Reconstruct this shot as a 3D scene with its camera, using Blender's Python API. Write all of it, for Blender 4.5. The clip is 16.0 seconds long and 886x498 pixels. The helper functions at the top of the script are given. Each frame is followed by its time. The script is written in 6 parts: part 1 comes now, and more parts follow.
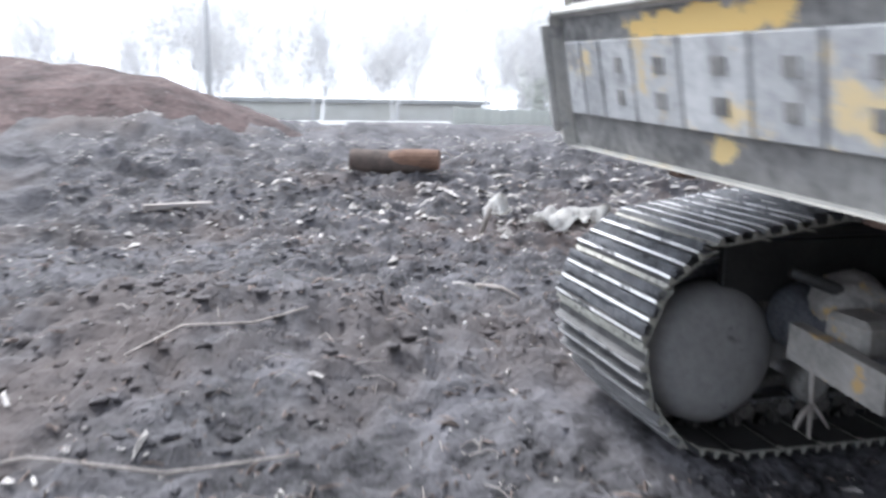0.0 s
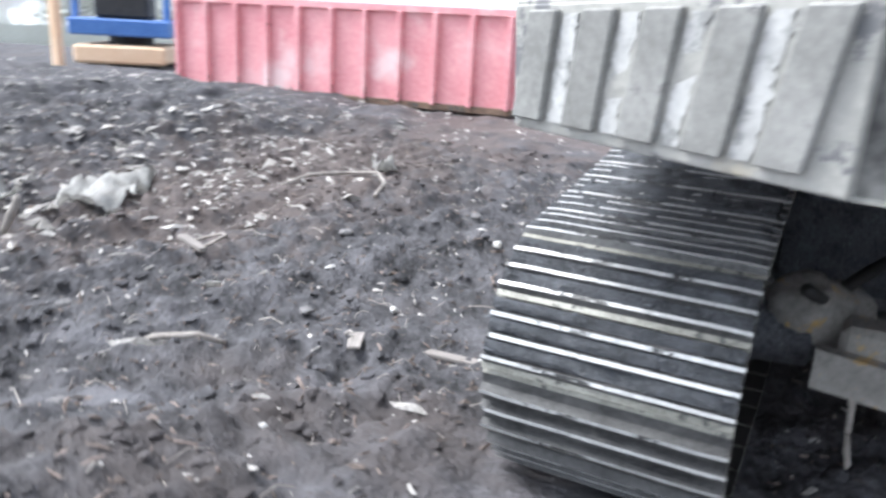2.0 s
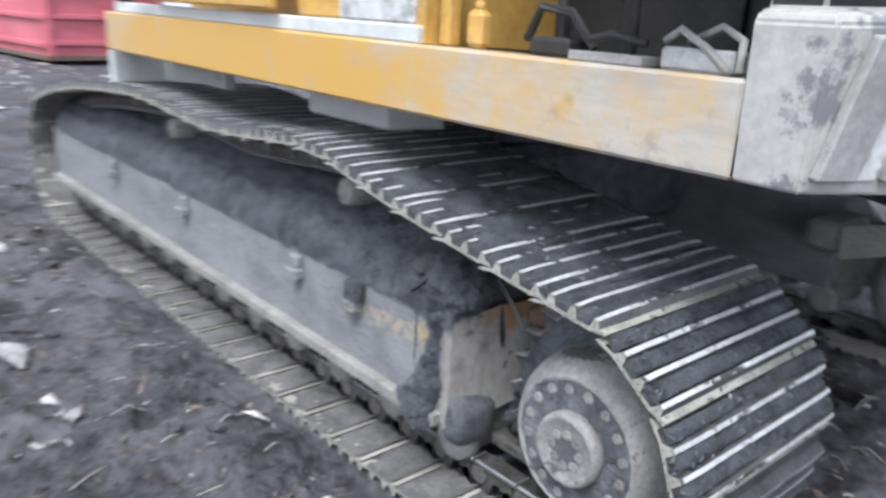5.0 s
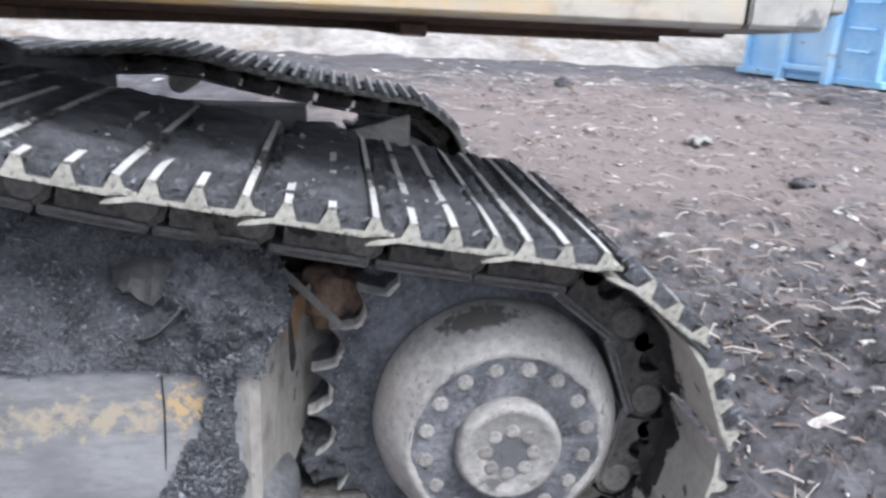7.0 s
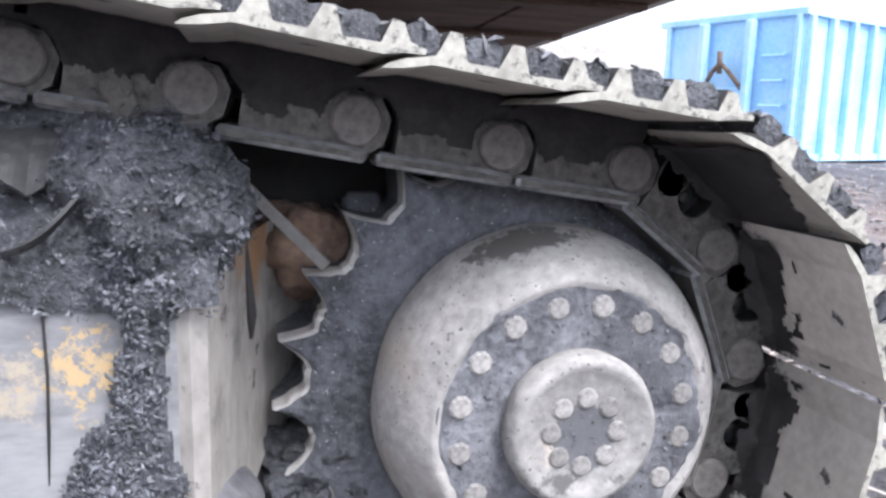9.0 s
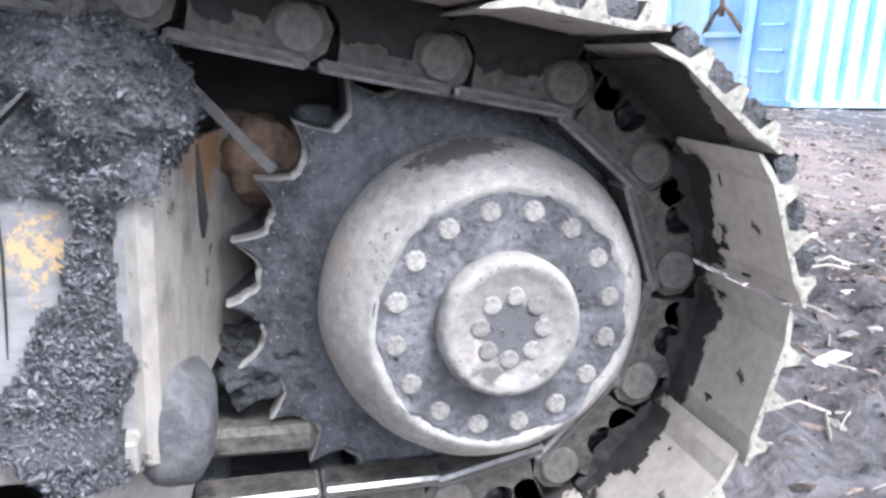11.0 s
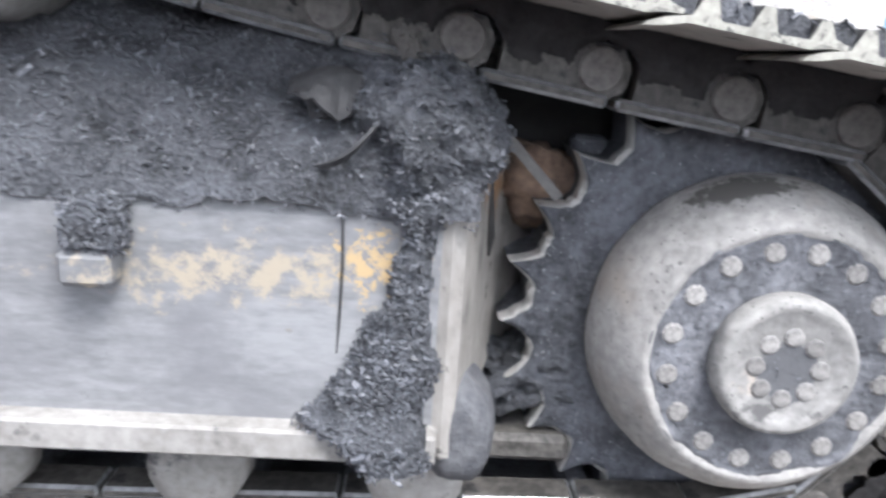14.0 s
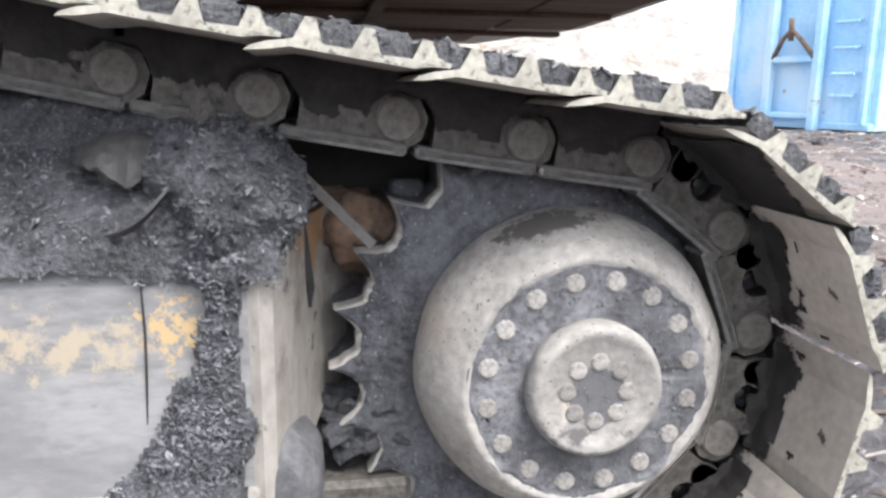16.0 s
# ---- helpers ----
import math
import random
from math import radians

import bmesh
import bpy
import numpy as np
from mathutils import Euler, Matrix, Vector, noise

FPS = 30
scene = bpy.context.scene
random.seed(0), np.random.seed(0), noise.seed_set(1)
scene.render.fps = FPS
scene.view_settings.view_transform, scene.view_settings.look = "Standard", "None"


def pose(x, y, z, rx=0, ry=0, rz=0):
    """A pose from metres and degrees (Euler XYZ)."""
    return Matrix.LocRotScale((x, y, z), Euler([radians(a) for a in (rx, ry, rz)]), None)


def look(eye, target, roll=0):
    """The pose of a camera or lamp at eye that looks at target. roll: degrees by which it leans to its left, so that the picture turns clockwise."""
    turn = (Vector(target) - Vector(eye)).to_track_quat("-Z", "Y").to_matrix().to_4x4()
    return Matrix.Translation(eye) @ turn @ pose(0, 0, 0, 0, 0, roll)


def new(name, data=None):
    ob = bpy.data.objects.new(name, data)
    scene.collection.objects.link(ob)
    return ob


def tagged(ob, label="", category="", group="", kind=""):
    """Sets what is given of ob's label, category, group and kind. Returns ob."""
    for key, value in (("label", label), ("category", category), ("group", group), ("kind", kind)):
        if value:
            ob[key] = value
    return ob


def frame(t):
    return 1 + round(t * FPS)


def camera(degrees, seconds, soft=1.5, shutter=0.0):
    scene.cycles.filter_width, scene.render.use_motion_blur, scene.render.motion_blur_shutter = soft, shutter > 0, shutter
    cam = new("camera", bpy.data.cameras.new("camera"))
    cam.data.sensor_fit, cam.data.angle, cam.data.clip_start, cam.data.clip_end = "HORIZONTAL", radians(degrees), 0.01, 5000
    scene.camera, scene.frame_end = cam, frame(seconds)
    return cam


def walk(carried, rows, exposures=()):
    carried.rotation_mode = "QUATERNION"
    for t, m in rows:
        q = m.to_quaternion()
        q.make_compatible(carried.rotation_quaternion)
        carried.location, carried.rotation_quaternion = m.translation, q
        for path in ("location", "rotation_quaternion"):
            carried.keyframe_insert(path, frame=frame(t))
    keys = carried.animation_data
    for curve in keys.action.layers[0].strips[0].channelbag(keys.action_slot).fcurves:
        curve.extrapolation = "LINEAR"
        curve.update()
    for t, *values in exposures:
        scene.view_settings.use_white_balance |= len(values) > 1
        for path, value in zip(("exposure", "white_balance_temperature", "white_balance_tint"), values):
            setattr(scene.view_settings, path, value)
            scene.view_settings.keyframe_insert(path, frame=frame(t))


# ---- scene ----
EXPO, SKY, SUN = 1.15, 0.14, 1.5
cam = camera(60.2, 16.0, 2.7, 0.6)
PATH = [
    (0, (1.688, 2.512, 1.333), (1.154, 0.626, 0.936), 1.1),
    (0.5, (2.004, 1.977, 1.382), (1.169, 0.202, 0.992), 2.4),
    (1, (2.161, 1.516, 1.384), (0.962, -0.006, 0.887), -0.8),
    (1.5, (2.189, 0.992, 1.421), (0.749, -0.292, 0.897), 2.3),
    (2, (2.253, 0.464, 1.453), (0.543, -0.41, 0.896), 3.2),
    (2.5, (2.156, -0.098, 1.421), (0.378, -0.793, 0.826), -3.8),
    (3, (2.127, -0.543, 1.465), (0.225, -0.868, 0.939), 4.1),
    (3.5, (2.083, -0.981, 1.474), (0.151, -1.033, 0.959), 0.7),
    (4, (1.739, -1.34, 1.459), (-0.202, -1.071, 1.059), 1.4),
    (4.5, (1.376, -1.511, 1.476), (-0.401, -0.737, 0.984), 2.8),
    (5, (1.032, -1.63, 1.502), (-0.393, -0.359, 0.908), 3.2),
    (5.2, (0.858, -1.661, 1.498), (-0.416, -0.247, 0.885), 3.2),
    (7.3, (-0.407, -1.328, 1.174), (-0.022, 0.536, 0.562), 2.6),
    (7.5, (-0.436, -1.246, 1.124), (-0.03, 0.613, 0.509), 2.4),
    (8, (-0.422, -1.123, 0.94), (-0.029, 0.778, 0.459), -0.2),
    (8.5, (-0.401, -1.089, 0.845), (0.068, 0.818, 0.466), -1.3),
    (9, (-0.393, -1.079, 0.843), (0.096, 0.831, 0.51), 1.5),
    (9.5, (-0.387, -1.107, 0.814), (0.097, 0.802, 0.47), 2.4),
    (9.7, (-0.382, -1.111, 0.814), (0.096, 0.792, 0.427), 2.4),
    (11.8, (-0.314, -1.183, 0.802), (0.177, 0.695, 0.319), 2.4),
    (12, (-0.317, -1.181, 0.802), (0.174, 0.697, 0.319), 2.9),
    (12.5, (-0.329, -1.172, 0.792), (0.154, 0.706, 0.304), 3.7),
    (13, (-0.356, -1.174, 0.792), (0.069, 0.715, 0.291), 3.6),
    (13.5, (-0.426, -1.182, 0.816), (-0.151, 0.732, 0.305), 3.1),
    (14, (-0.499, -1.201, 0.843), (-0.433, 0.738, 0.356), 3.6),
    (14.5, (-0.458, -1.204, 0.846), (-0.499, 0.741, 0.383), 1.7),
    (15, (-0.397, -1.217, 0.851), (-0.304, 0.733, 0.417), 0.5),
    (15.5, (-0.358, -1.22, 0.867), (-0.101, 0.719, 0.446), 0.5),
    (16, (-0.38, -1.218, 0.88), (-0.057, 0.714, 0.472), 0.7),
]
walk(cam, [(t, look(eye, target, roll)) for t, eye, target, roll in PATH], [(t, EXPO + s, k, tint) for t, s, k, tint in ((0, 0.46, 6080, 11), (3, 0.42, 5950, 8), (4.2, 0.15, 5780, 9), (5.2, 0.0, 5950, 11), (7.4, 0.35, 6050, 13), (8.5, 0.7, 6100, 15), (9.7, 0.76, 6100, 15), (11.8, 1.04, 6000, 14), (13, 1.02, 6000, 14), (14.2, 0.72, 6150, 12), (16, 0.72, 6550, 12))])

# ---- light: a bright overcast sky ----
world = bpy.data.worlds.new("overcast_sky")
scene.world = world
world.use_nodes = True
wn, wl = world.node_tree.nodes, world.node_tree.links
sky = wn.new("ShaderNodeTexSky")
sky.sky_type, sky.sun_disc = "NISHITA", False
sky.sun_elevation, sky.sun_rotation = radians(58), radians(152)
sky.air_density, sky.dust_density, sky.ozone_density = 1.0, 2.0, 1.0
pale = wn.new("ShaderNodeHueSaturation")
pale.inputs["Saturation"].default_value = 0.25
# below the skyline the sky's light goes on as it is just above it
way = wn.new("ShaderNodeTexCoord")
floor_z = wn.new("ShaderNodeVectorMath")
floor_z.operation = "MAXIMUM"
floor_z.inputs[1].default_value = (-1, -1, 0.3)
wl.new(way.outputs["Generated"], floor_z.inputs[0])
wl.new(floor_z.outputs[0], sky.inputs["Vector"])
wl.new(sky.outputs[0], pale.inputs["Color"])
wl.new(pale.outputs[0], wn["Background"].inputs[0])
wn["Background"].inputs[1].default_value = SKY
sun = new("sun", bpy.data.lights.new("sun", "SUN"))
sun.data.energy, sun.data.angle, sun.data.color = SUN, radians(25), (1.0, 0.97, 0.93)
sun.matrix_world = look((3.5, -6.5, 12), (0, 0, 0))


# ---- materials ----
def ramp_between(nt, fac, a, b, lo=0.35, hi=0.65):
    """A mix of colours a and b along a grey value."""
    r = nt.nodes.new("ShaderNodeValToRGB")
    r.color_ramp.elements[0].position, r.color_ramp.elements[1].position = lo, hi
    r.color_ramp.elements[0].color, r.color_ramp.elements[1].color = (*a, 1), (*b, 1)
    nt.links.new(fac, r.inputs[0])
    return r.outputs[0]


def mix_colour(nt, fac, a, b):
    m = nt.nodes.new("ShaderNodeMix")
    m.data_type = "RGBA"
    nt.links.new(fac, m.inputs[0])
    nt.links.new(a, m.inputs[6])
    if isinstance(b, tuple):
        m.inputs[7].default_value = (*b, 1)
    else:
        nt.links.new(b, m.inputs[7])
    return m.outputs[2]


def step_mask(nt, fac, lo, hi):
    r = nt.nodes.new("ShaderNodeMapRange")
    r.inputs[1].default_value, r.inputs[2].default_value = lo, hi
    nt.links.new(fac, r.inputs[0])
    return r.outputs[0]


def texture(nt, kind, scale, detail=4, where="Object", stretch=None, rough=0.6):
    co = nt.nodes.new("ShaderNodeTexCoord")
    out = co.outputs[where]
    if stretch:
        mp = nt.nodes.new("ShaderNodeMapping")
        mp.inputs["Scale"].default_value = stretch
        nt.links.new(out, mp.inputs[0])
        out = mp.outputs[0]
    if kind == "noise":
        n = nt.nodes.new("ShaderNodeTexNoise")
        n.inputs["Scale"].default_value, n.inputs["Detail"].default_value, n.inputs["Roughness"].default_value = scale, detail, rough
        nt.links.new(out, n.inputs[0])
        return n.outputs[0]
    n = nt.nodes.new("ShaderNodeTexVoronoi")
    n.inputs["Scale"].default_value = scale
    nt.links.new(out, n.inputs[0])
    return n.outputs[0]


def material(name, a, b, scale=6.0, fine=60.0, rough=0.8, metal=0.0, bump=0.3, depth=0.01, spots=None, spot_scale=3.0, spot_at=(0.56, 0.62),
             second=None, second_scale=1.5, second_at=(0.5, 0.6), island=0.0, per_object=0.0, stretch=None, rough_spread=0.1, speck=None, blobs=()):
    """A procedural surface: two colours at a coarse and a fine scale, optional shaped stains, relief and uneven gloss."""
    m = bpy.data.materials.new(name)
    m.use_nodes = True
    nt = m.node_tree
    bsdf = nt.nodes["Principled BSDF"]
    coarse, small = texture(nt, "noise", scale, 5, stretch=stretch), texture(nt, "noise", fine, 6, stretch=stretch)
    both = nt.nodes.new("ShaderNodeMath")
    both.operation = "MULTIPLY_ADD"
    both.inputs[1].default_value = 0.55
    half = nt.nodes.new("ShaderNodeMath")
    half.operation = "MULTIPLY"
    half.inputs[1].default_value = 0.45
    nt.links.new(small, half.inputs[0])
    nt.links.new(coarse, both.inputs[0])
    nt.links.new(half.outputs[0], both.inputs[2])
    colour = ramp_between(nt, both.outputs[0], a, b, 0.38, 0.62)
    if second:
        colour = mix_colour(nt, step_mask(nt, texture(nt, "noise", second_scale, 6), *second_at), colour, second)
    if spots:
        colour = mix_colour(nt, step_mask(nt, texture(nt, "noise", spot_scale, 8, rough=0.7), *spot_at), colour, spots)
    for blob in blobs:
        # a patch of other paint or mud with a ragged edge: centre, reach, colour, how fine the edge is, and where it ends
        geo, away, size = nt.nodes.new("ShaderNodeTexCoord"), nt.nodes.new("ShaderNodeVectorMath"), nt.nodes.new("ShaderNodeVectorMath")
        away.operation, size.operation = "SUBTRACT", "DIVIDE"
        away.inputs[1].default_value, size.inputs[1].default_value = blob[0], blob[1]
        long = nt.nodes.new("ShaderNodeVectorMath")
        long.operation = "LENGTH"
        nt.links.new(geo.outputs["Object"], away.inputs[0])
        nt.links.new(away.outputs[0], size.inputs[0])
        nt.links.new(size.outputs[0], long.inputs[0])
        edge = nt.nodes.new("ShaderNodeMath")
        edge.operation = "MULTIPLY_ADD"
        edge.inputs[1].default_value = -blob[4]
        nt.links.new(long.outputs["Value"], edge.inputs[0])
        nt.links.new(texture(nt, "noise", blob[3], 8, rough=0.75), edge.inputs[2])
        colour = mix_colour(nt, step_mask(nt, edge.outputs[0], blob[5], blob[6]), colour, blob[2])
    if speck:
        colour = mix_colour(nt, step_mask(nt, texture(nt, "noise", fine * 2.5, 2), 0.66, 0.70), colour, speck)
    if island or per_object:
        info = nt.nodes.new("ShaderNodeNewGeometry" if island else "ShaderNodeObjectInfo")
        shade = nt.nodes.new("ShaderNodeHueSaturation")
        span = nt.nodes.new("ShaderNodeMapRange")
        span.inputs[3].default_value, span.inputs[4].default_value = 1 - (island or per_object), 1 + (island or per_object)
        nt.links.new(info.outputs["Random Per Island" if island else "Random"], span.inputs[0])
        nt.links.new(span.outputs[0], shade.inputs["Value"])
        nt.links.new(colour, shade.inputs["Color"])
        colour = shade.outputs[0]
    nt.links.new(colour, bsdf.inputs["Base Color"])
    rr = nt.nodes.new("ShaderNodeMapRange")
    rr.inputs[3].default_value, rr.inputs[4].default_value = max(rough - rough_spread, 0.05), min(rough + rough_spread, 1)
    nt.links.new(small, rr.inputs[0])
    nt.links.new(rr.outputs[0], bsdf.inputs["Roughness"])
    bsdf.inputs["Metallic"].default_value = metal
    if bump:
        bp = nt.nodes.new("ShaderNodeBump")
        bp.inputs["Strength"].default_value, bp.inputs["Distance"].default_value = bump, depth
        nt.links.new(both.outputs[0], bp.inputs["Height"])
        nt.links.new(bp.outputs[0], bsdf.inputs["Normal"])
    return m


SOIL = material("dark_soil", (0.018, 0.0178, 0.02), (0.13, 0.126, 0.138), 3.2, 26, 0.78, bump=1.0, depth=0.07, second=(0.084, 0.07, 0.068), second_scale=0.6, second_at=(0.53, 0.68), spots=(0.17, 0.17, 0.187), spot_scale=1.7, spot_at=(0.58, 0.78), rough_spread=0.18,
                blobs=(((-3.4, -3.9, 0.2), (3.6, 1.5, 3), (0.105, 0.085, 0.081), 2.6, 0.30, 0.18, 0.36), ((-9.5, -3.2, 0.2), (5.0, 3.0, 3), (0.12, 0.096, 0.092), 1.4, 0.30, 0.18, 0.36), ((2.6, 5.5, 0.2), (3.6, 3.4, 3), (0.185, 0.155, 0.146), 2.0, 0.30, 0.16, 0.34)))
RED_SOIL = material("red_soil", (0.045, 0.032, 0.031), (0.14, 0.098, 0.092), 1.6, 12, 0.9, bump=1.0, depth=0.08, spots=(0.2, 0.17, 0.16), spot_scale=5, spot_at=(0.6, 0.7))
PALE_HEAP = material("pale_rubble", (0.2, 0.18, 0.16), (0.62, 0.59, 0.55), 4, 16, 0.9, bump=0.9, depth=0.08)
HILL = material("pale_spoil", (0.21, 0.2, 0.188), (0.41, 0.392, 0.37), 1.4, 7, 0.9, bump=1.0, depth=0.2, spots=(0.2, 0.165, 0.13), spot_scale=1.1, spot_at=(0.54, 0.66))
DARK_HEAP = material("dark_rubble", (0.05, 0.055, 0.06), (0.2, 0.21, 0.22), 3, 14, 0.9, bump=0.9, depth=0.1)
MUD = material("packed_mud", (0.02, 0.0218, 0.025), (0.118, 0.124, 0.139), 14, 130, 0.6, bump=1.0, depth=0.03, speck=(0.25, 0.255, 0.27), rough_spread=0.25)
FLAKE = material("mud_flakes", (0.036, 0.0382, 0.0432), (0.14, 0.147, 0.163), 24, 170, 0.42, bump=0.3, island=0.5)
CLAY = material("clay_coated_steel", (0.19, 0.181, 0.167), (0.35, 0.338, 0.318), 5, 60, 0.75, bump=0.25, depth=0.004, spots=(0.09, 0.088, 0.09), spot_scale=14, spot_at=(0.60, 0.66), stretch=(1, 1, 1))
FRAME = material("grey_painted_frame", (0.158, 0.161, 0.166), (0.272, 0.276, 0.281), 4, 50, 0.7, bump=0.25, depth=0.003, blobs=(((-0.72, -0.27, 0.565), (0.27, 0.4, 0.055), (0.35, 0.305, 0.235), 30, 0.18, 0.39, 0.5), ((-0.55, -0.27, 0.585), (0.085, 0.4, 0.065), (0.43, 0.315, 0.17), 52, 0.22, 0.40, 0.45)), second=(0.15, 0.152, 0.16), second_scale=6, second_at=(0.5, 0.74), spots=(0.1, 0.1, 0.102), spot_scale=30, spot_at=(0.64, 0.71), stretch=(0.6, 1, 2))
SHOE = material("dirty_track_steel", (0.024, 0.024, 0.025), (0.105, 0.104, 0.103), 7, 70, 0.55, bump=0.6, depth=0.008, spots=(0.16, 0.152, 0.14), spot_scale=14, spot_at=(0.64, 0.72), per_object=0.2)
SHOE_UNDER = material("clay_smeared_steel", (0.33, 0.306, 0.272), (0.48, 0.45, 0.405), 6, 60, 0.75, bump=0.3, depth=0.004, spots=(0.05, 0.047, 0.046), spot_scale=9, spot_at=(0.63, 0.65), per_object=0.2, blobs=(((0.1, -0.09, 0.0), (0.4, 0.09, 0.3), (0.045, 0.042, 0.041), 16, 0.30, 0.2, 0.25), ((0.1, 0.22, 0.0), (0.4, 0.22, 0.3), (0.04, 0.038, 0.037), 12, 0.30, 0.12, 0.2)))
SHOE_EDGE = material("scuffed_pale_edge", (0.2, 0.195, 0.168), (0.44, 0.43, 0.375), 12, 80, 0.55, bump=0.5, depth=0.004, spots=(0.06, 0.06, 0.057), spot_scale=24, spot_at=(0.55, 0.62))
WORN = material("worn_bright_steel", (0.44, 0.44, 0.435), (0.72, 0.72, 0.71), 9, 70, 0.35, metal=0.2, bump=0.4, depth=0.003, spots=(0.05, 0.05, 0.05), spot_scale=7, spot_at=(0.57, 0.62))
LINK = material("muddy_link_steel", (0.034, 0.032, 0.029), (0.15, 0.141, 0.128), 9, 70, 0.65, bump=0.5, depth=0.006, spots=(0.02, 0.02, 0.022), spot_scale=9, spot_at=(0.52, 0.6), per_object=0.3)
RAIL = material("polished_link_rail", (0.2, 0.205, 0.21), (0.5, 0.51, 0.52), 14, 80, 0.35, metal=0.6, bump=0.4, depth=0.003, spots=(0.08, 0.08, 0.08), spot_scale=9, spot_at=(0.52, 0.62))
GREASE = material("greasy_dark_steel", (0.026, 0.028, 0.033), (0.135, 0.142, 0.16), 9, 75, 0.6, bump=1.0, depth=0.016, spots=(0.026, 0.027, 0.031), spot_scale=10, spot_at=(0.57, 0.66), speck=(0.3, 0.305, 0.32))
END = material("streaked_end_plate", (0.185, 0.173, 0.158), (0.32, 0.304, 0.28), 7, 50, 0.75, bump=0.4, depth=0.004, stretch=(1, 1, 0.5), second=(0.1, 0.095, 0.09), second_scale=10, second_at=(0.56, 0.7), spots=(0.05, 0.047, 0.045), spot_scale=14, spot_at=(0.6, 0.65), blobs=(((-0.40, -0.06, 0.70), (0.06, 0.11, 0.09), (0.26, 0.15, 0.075), 20, 0.3, 0.2, 0.34),))
NOSE = material("mud_topped_casting", (0.055, 0.057, 0.064), (0.15, 0.152, 0.158), 7, 60, 0.75, bump=0.9, depth=0.012, spots=(0.26, 0.25, 0.237), spot_scale=8, spot_at=(0.6, 0.7))
HUB = material("dusty_grey_casting", (0.17, 0.167, 0.16), (0.36, 0.35, 0.332), 6, 60, 0.75, bump=0.6, depth=0.006, spots=(0.085, 0.083, 0.082), spot_scale=10, spot_at=(0.6, 0.66), second=(0.44, 0.38, 0.32), second_scale=9, second_at=(0.64, 0.72), speck=(0.08, 0.08, 0.08), blobs=(((0, -0.28, 0.465), (0.05, 0.05, 0.05), (0.1, 0.102, 0.108), 40, 0.8, -0.28, -0.2),))
DRUM = material("mud_caked_drum", (0.2, 0.195, 0.187), (0.4, 0.388, 0.367), 6, 60, 0.75, bump=0.6, depth=0.006, spots=(0.1, 0.096, 0.092), spot_scale=16, spot_at=(0.64, 0.69), second=(0.3, 0.27, 0.24), second_scale=7, second_at=(0.55, 0.7), speck=(0.08, 0.08, 0.08), blobs=(((-0.06, -0.165, 0.69), (0.17, 0.06, 0.05), (0.09, 0.086, 0.08), 40, 0.5, 0.2, 0.27),))
TOOTH = material("scraped_tooth_steel", (0.36, 0.35, 0.33), (0.7, 0.69, 0.66), 14, 90, 0.45, metal=0.2, bump=0.5, depth=0.004, spots=(0.12, 0.115, 0.11), spot_scale=18, spot_at=(0.6, 0.66))
BOLT = material("dusty_bolt", (0.12, 0.117, 0.113), (0.29, 0.28, 0.265), 30, 120, 0.65, bump=0.4, depth=0.002, per_object=0.25)
RUST = material("rusty_casting", (0.075, 0.05, 0.04), (0.25, 0.17, 0.12), 9, 60, 0.9, bump=0.6, depth=0.006, spots=(0.08, 0.075, 0.07), spot_scale=8, spot_at=(0.52, 0.6))
BELLY = material("rusty_belly_plate", (0.055, 0.035, 0.028), (0.17, 0.105, 0.075), 3, 40, 0.85, bump=0.4, depth=0.006, stretch=(1, 6, 1))
YELLOW = material("weathered_yellow_paint", (0.42, 0.24, 0.05), (0.62, 0.39, 0.11), 3, 30, 0.55, bump=0.15, depth=0.003, spots=(0.3, 0.25, 0.18), spot_scale=4, spot_at=(0.55, 0.68))
SILL = material("faded_yellow_sill", (0.36, 0.335, 0.29), (0.48, 0.45, 0.39), 2, 25, 0.4, bump=0.2, depth=0.003, blobs=(((-1.9, -0.27, 1.33), (1.6, 0.5, 0.4), (0.56, 0.34, 0.085), 5, 0.34, 0.02, 0.34),), second=(0.36, 0.335, 0.33), second_scale=3.5, second_at=(0.52, 0.7), spots=(0.3, 0.255, 0.21), spot_scale=9, spot_at=(0.56, 0.72), stretch=(0.5, 1, 2))
CAST = material("grey_counterweight_paint", (0.34, 0.334, 0.308), (0.5, 0.49, 0.455), 3, 40, 0.75, bump=0.4, depth=0.004, spots=(0.19, 0.19, 0.195), spot_scale=9, spot_at=(0.57, 0.64), second=(0.56, 0.48, 0.33), second_scale=3, second_at=(0.6, 0.68))
BADGE = material("grey_raised_plates", (0.25, 0.256, 0.258), (0.42, 0.425, 0.42), 2.5, 40, 0.7, bump=0.4, depth=0.003, spots=(0.5, 0.4, 0.23), spot_scale=6, spot_at=(0.57, 0.63), second=(0.17, 0.17, 0.168), second_scale=8, second_at=(0.54, 0.68), per_object=0.15)
RIB = material("darker_grey_rib", (0.21, 0.208, 0.196), (0.35, 0.345, 0.326), 4, 50, 0.75, bump=0.35, depth=0.004, spots=(0.1, 0.1, 0.1), spot_scale=8, spot_at=(0.6, 0.68), per_object=0.12)
PATCH = material("peeling_white_paint", (0.47, 0.468, 0.455), (0.66, 0.655, 0.635), 8, 50, 0.8, bump=0.5, depth=0.004, spots=(0.32, 0.32, 0.31), spot_scale=9, spot_at=(0.5, 0.58))
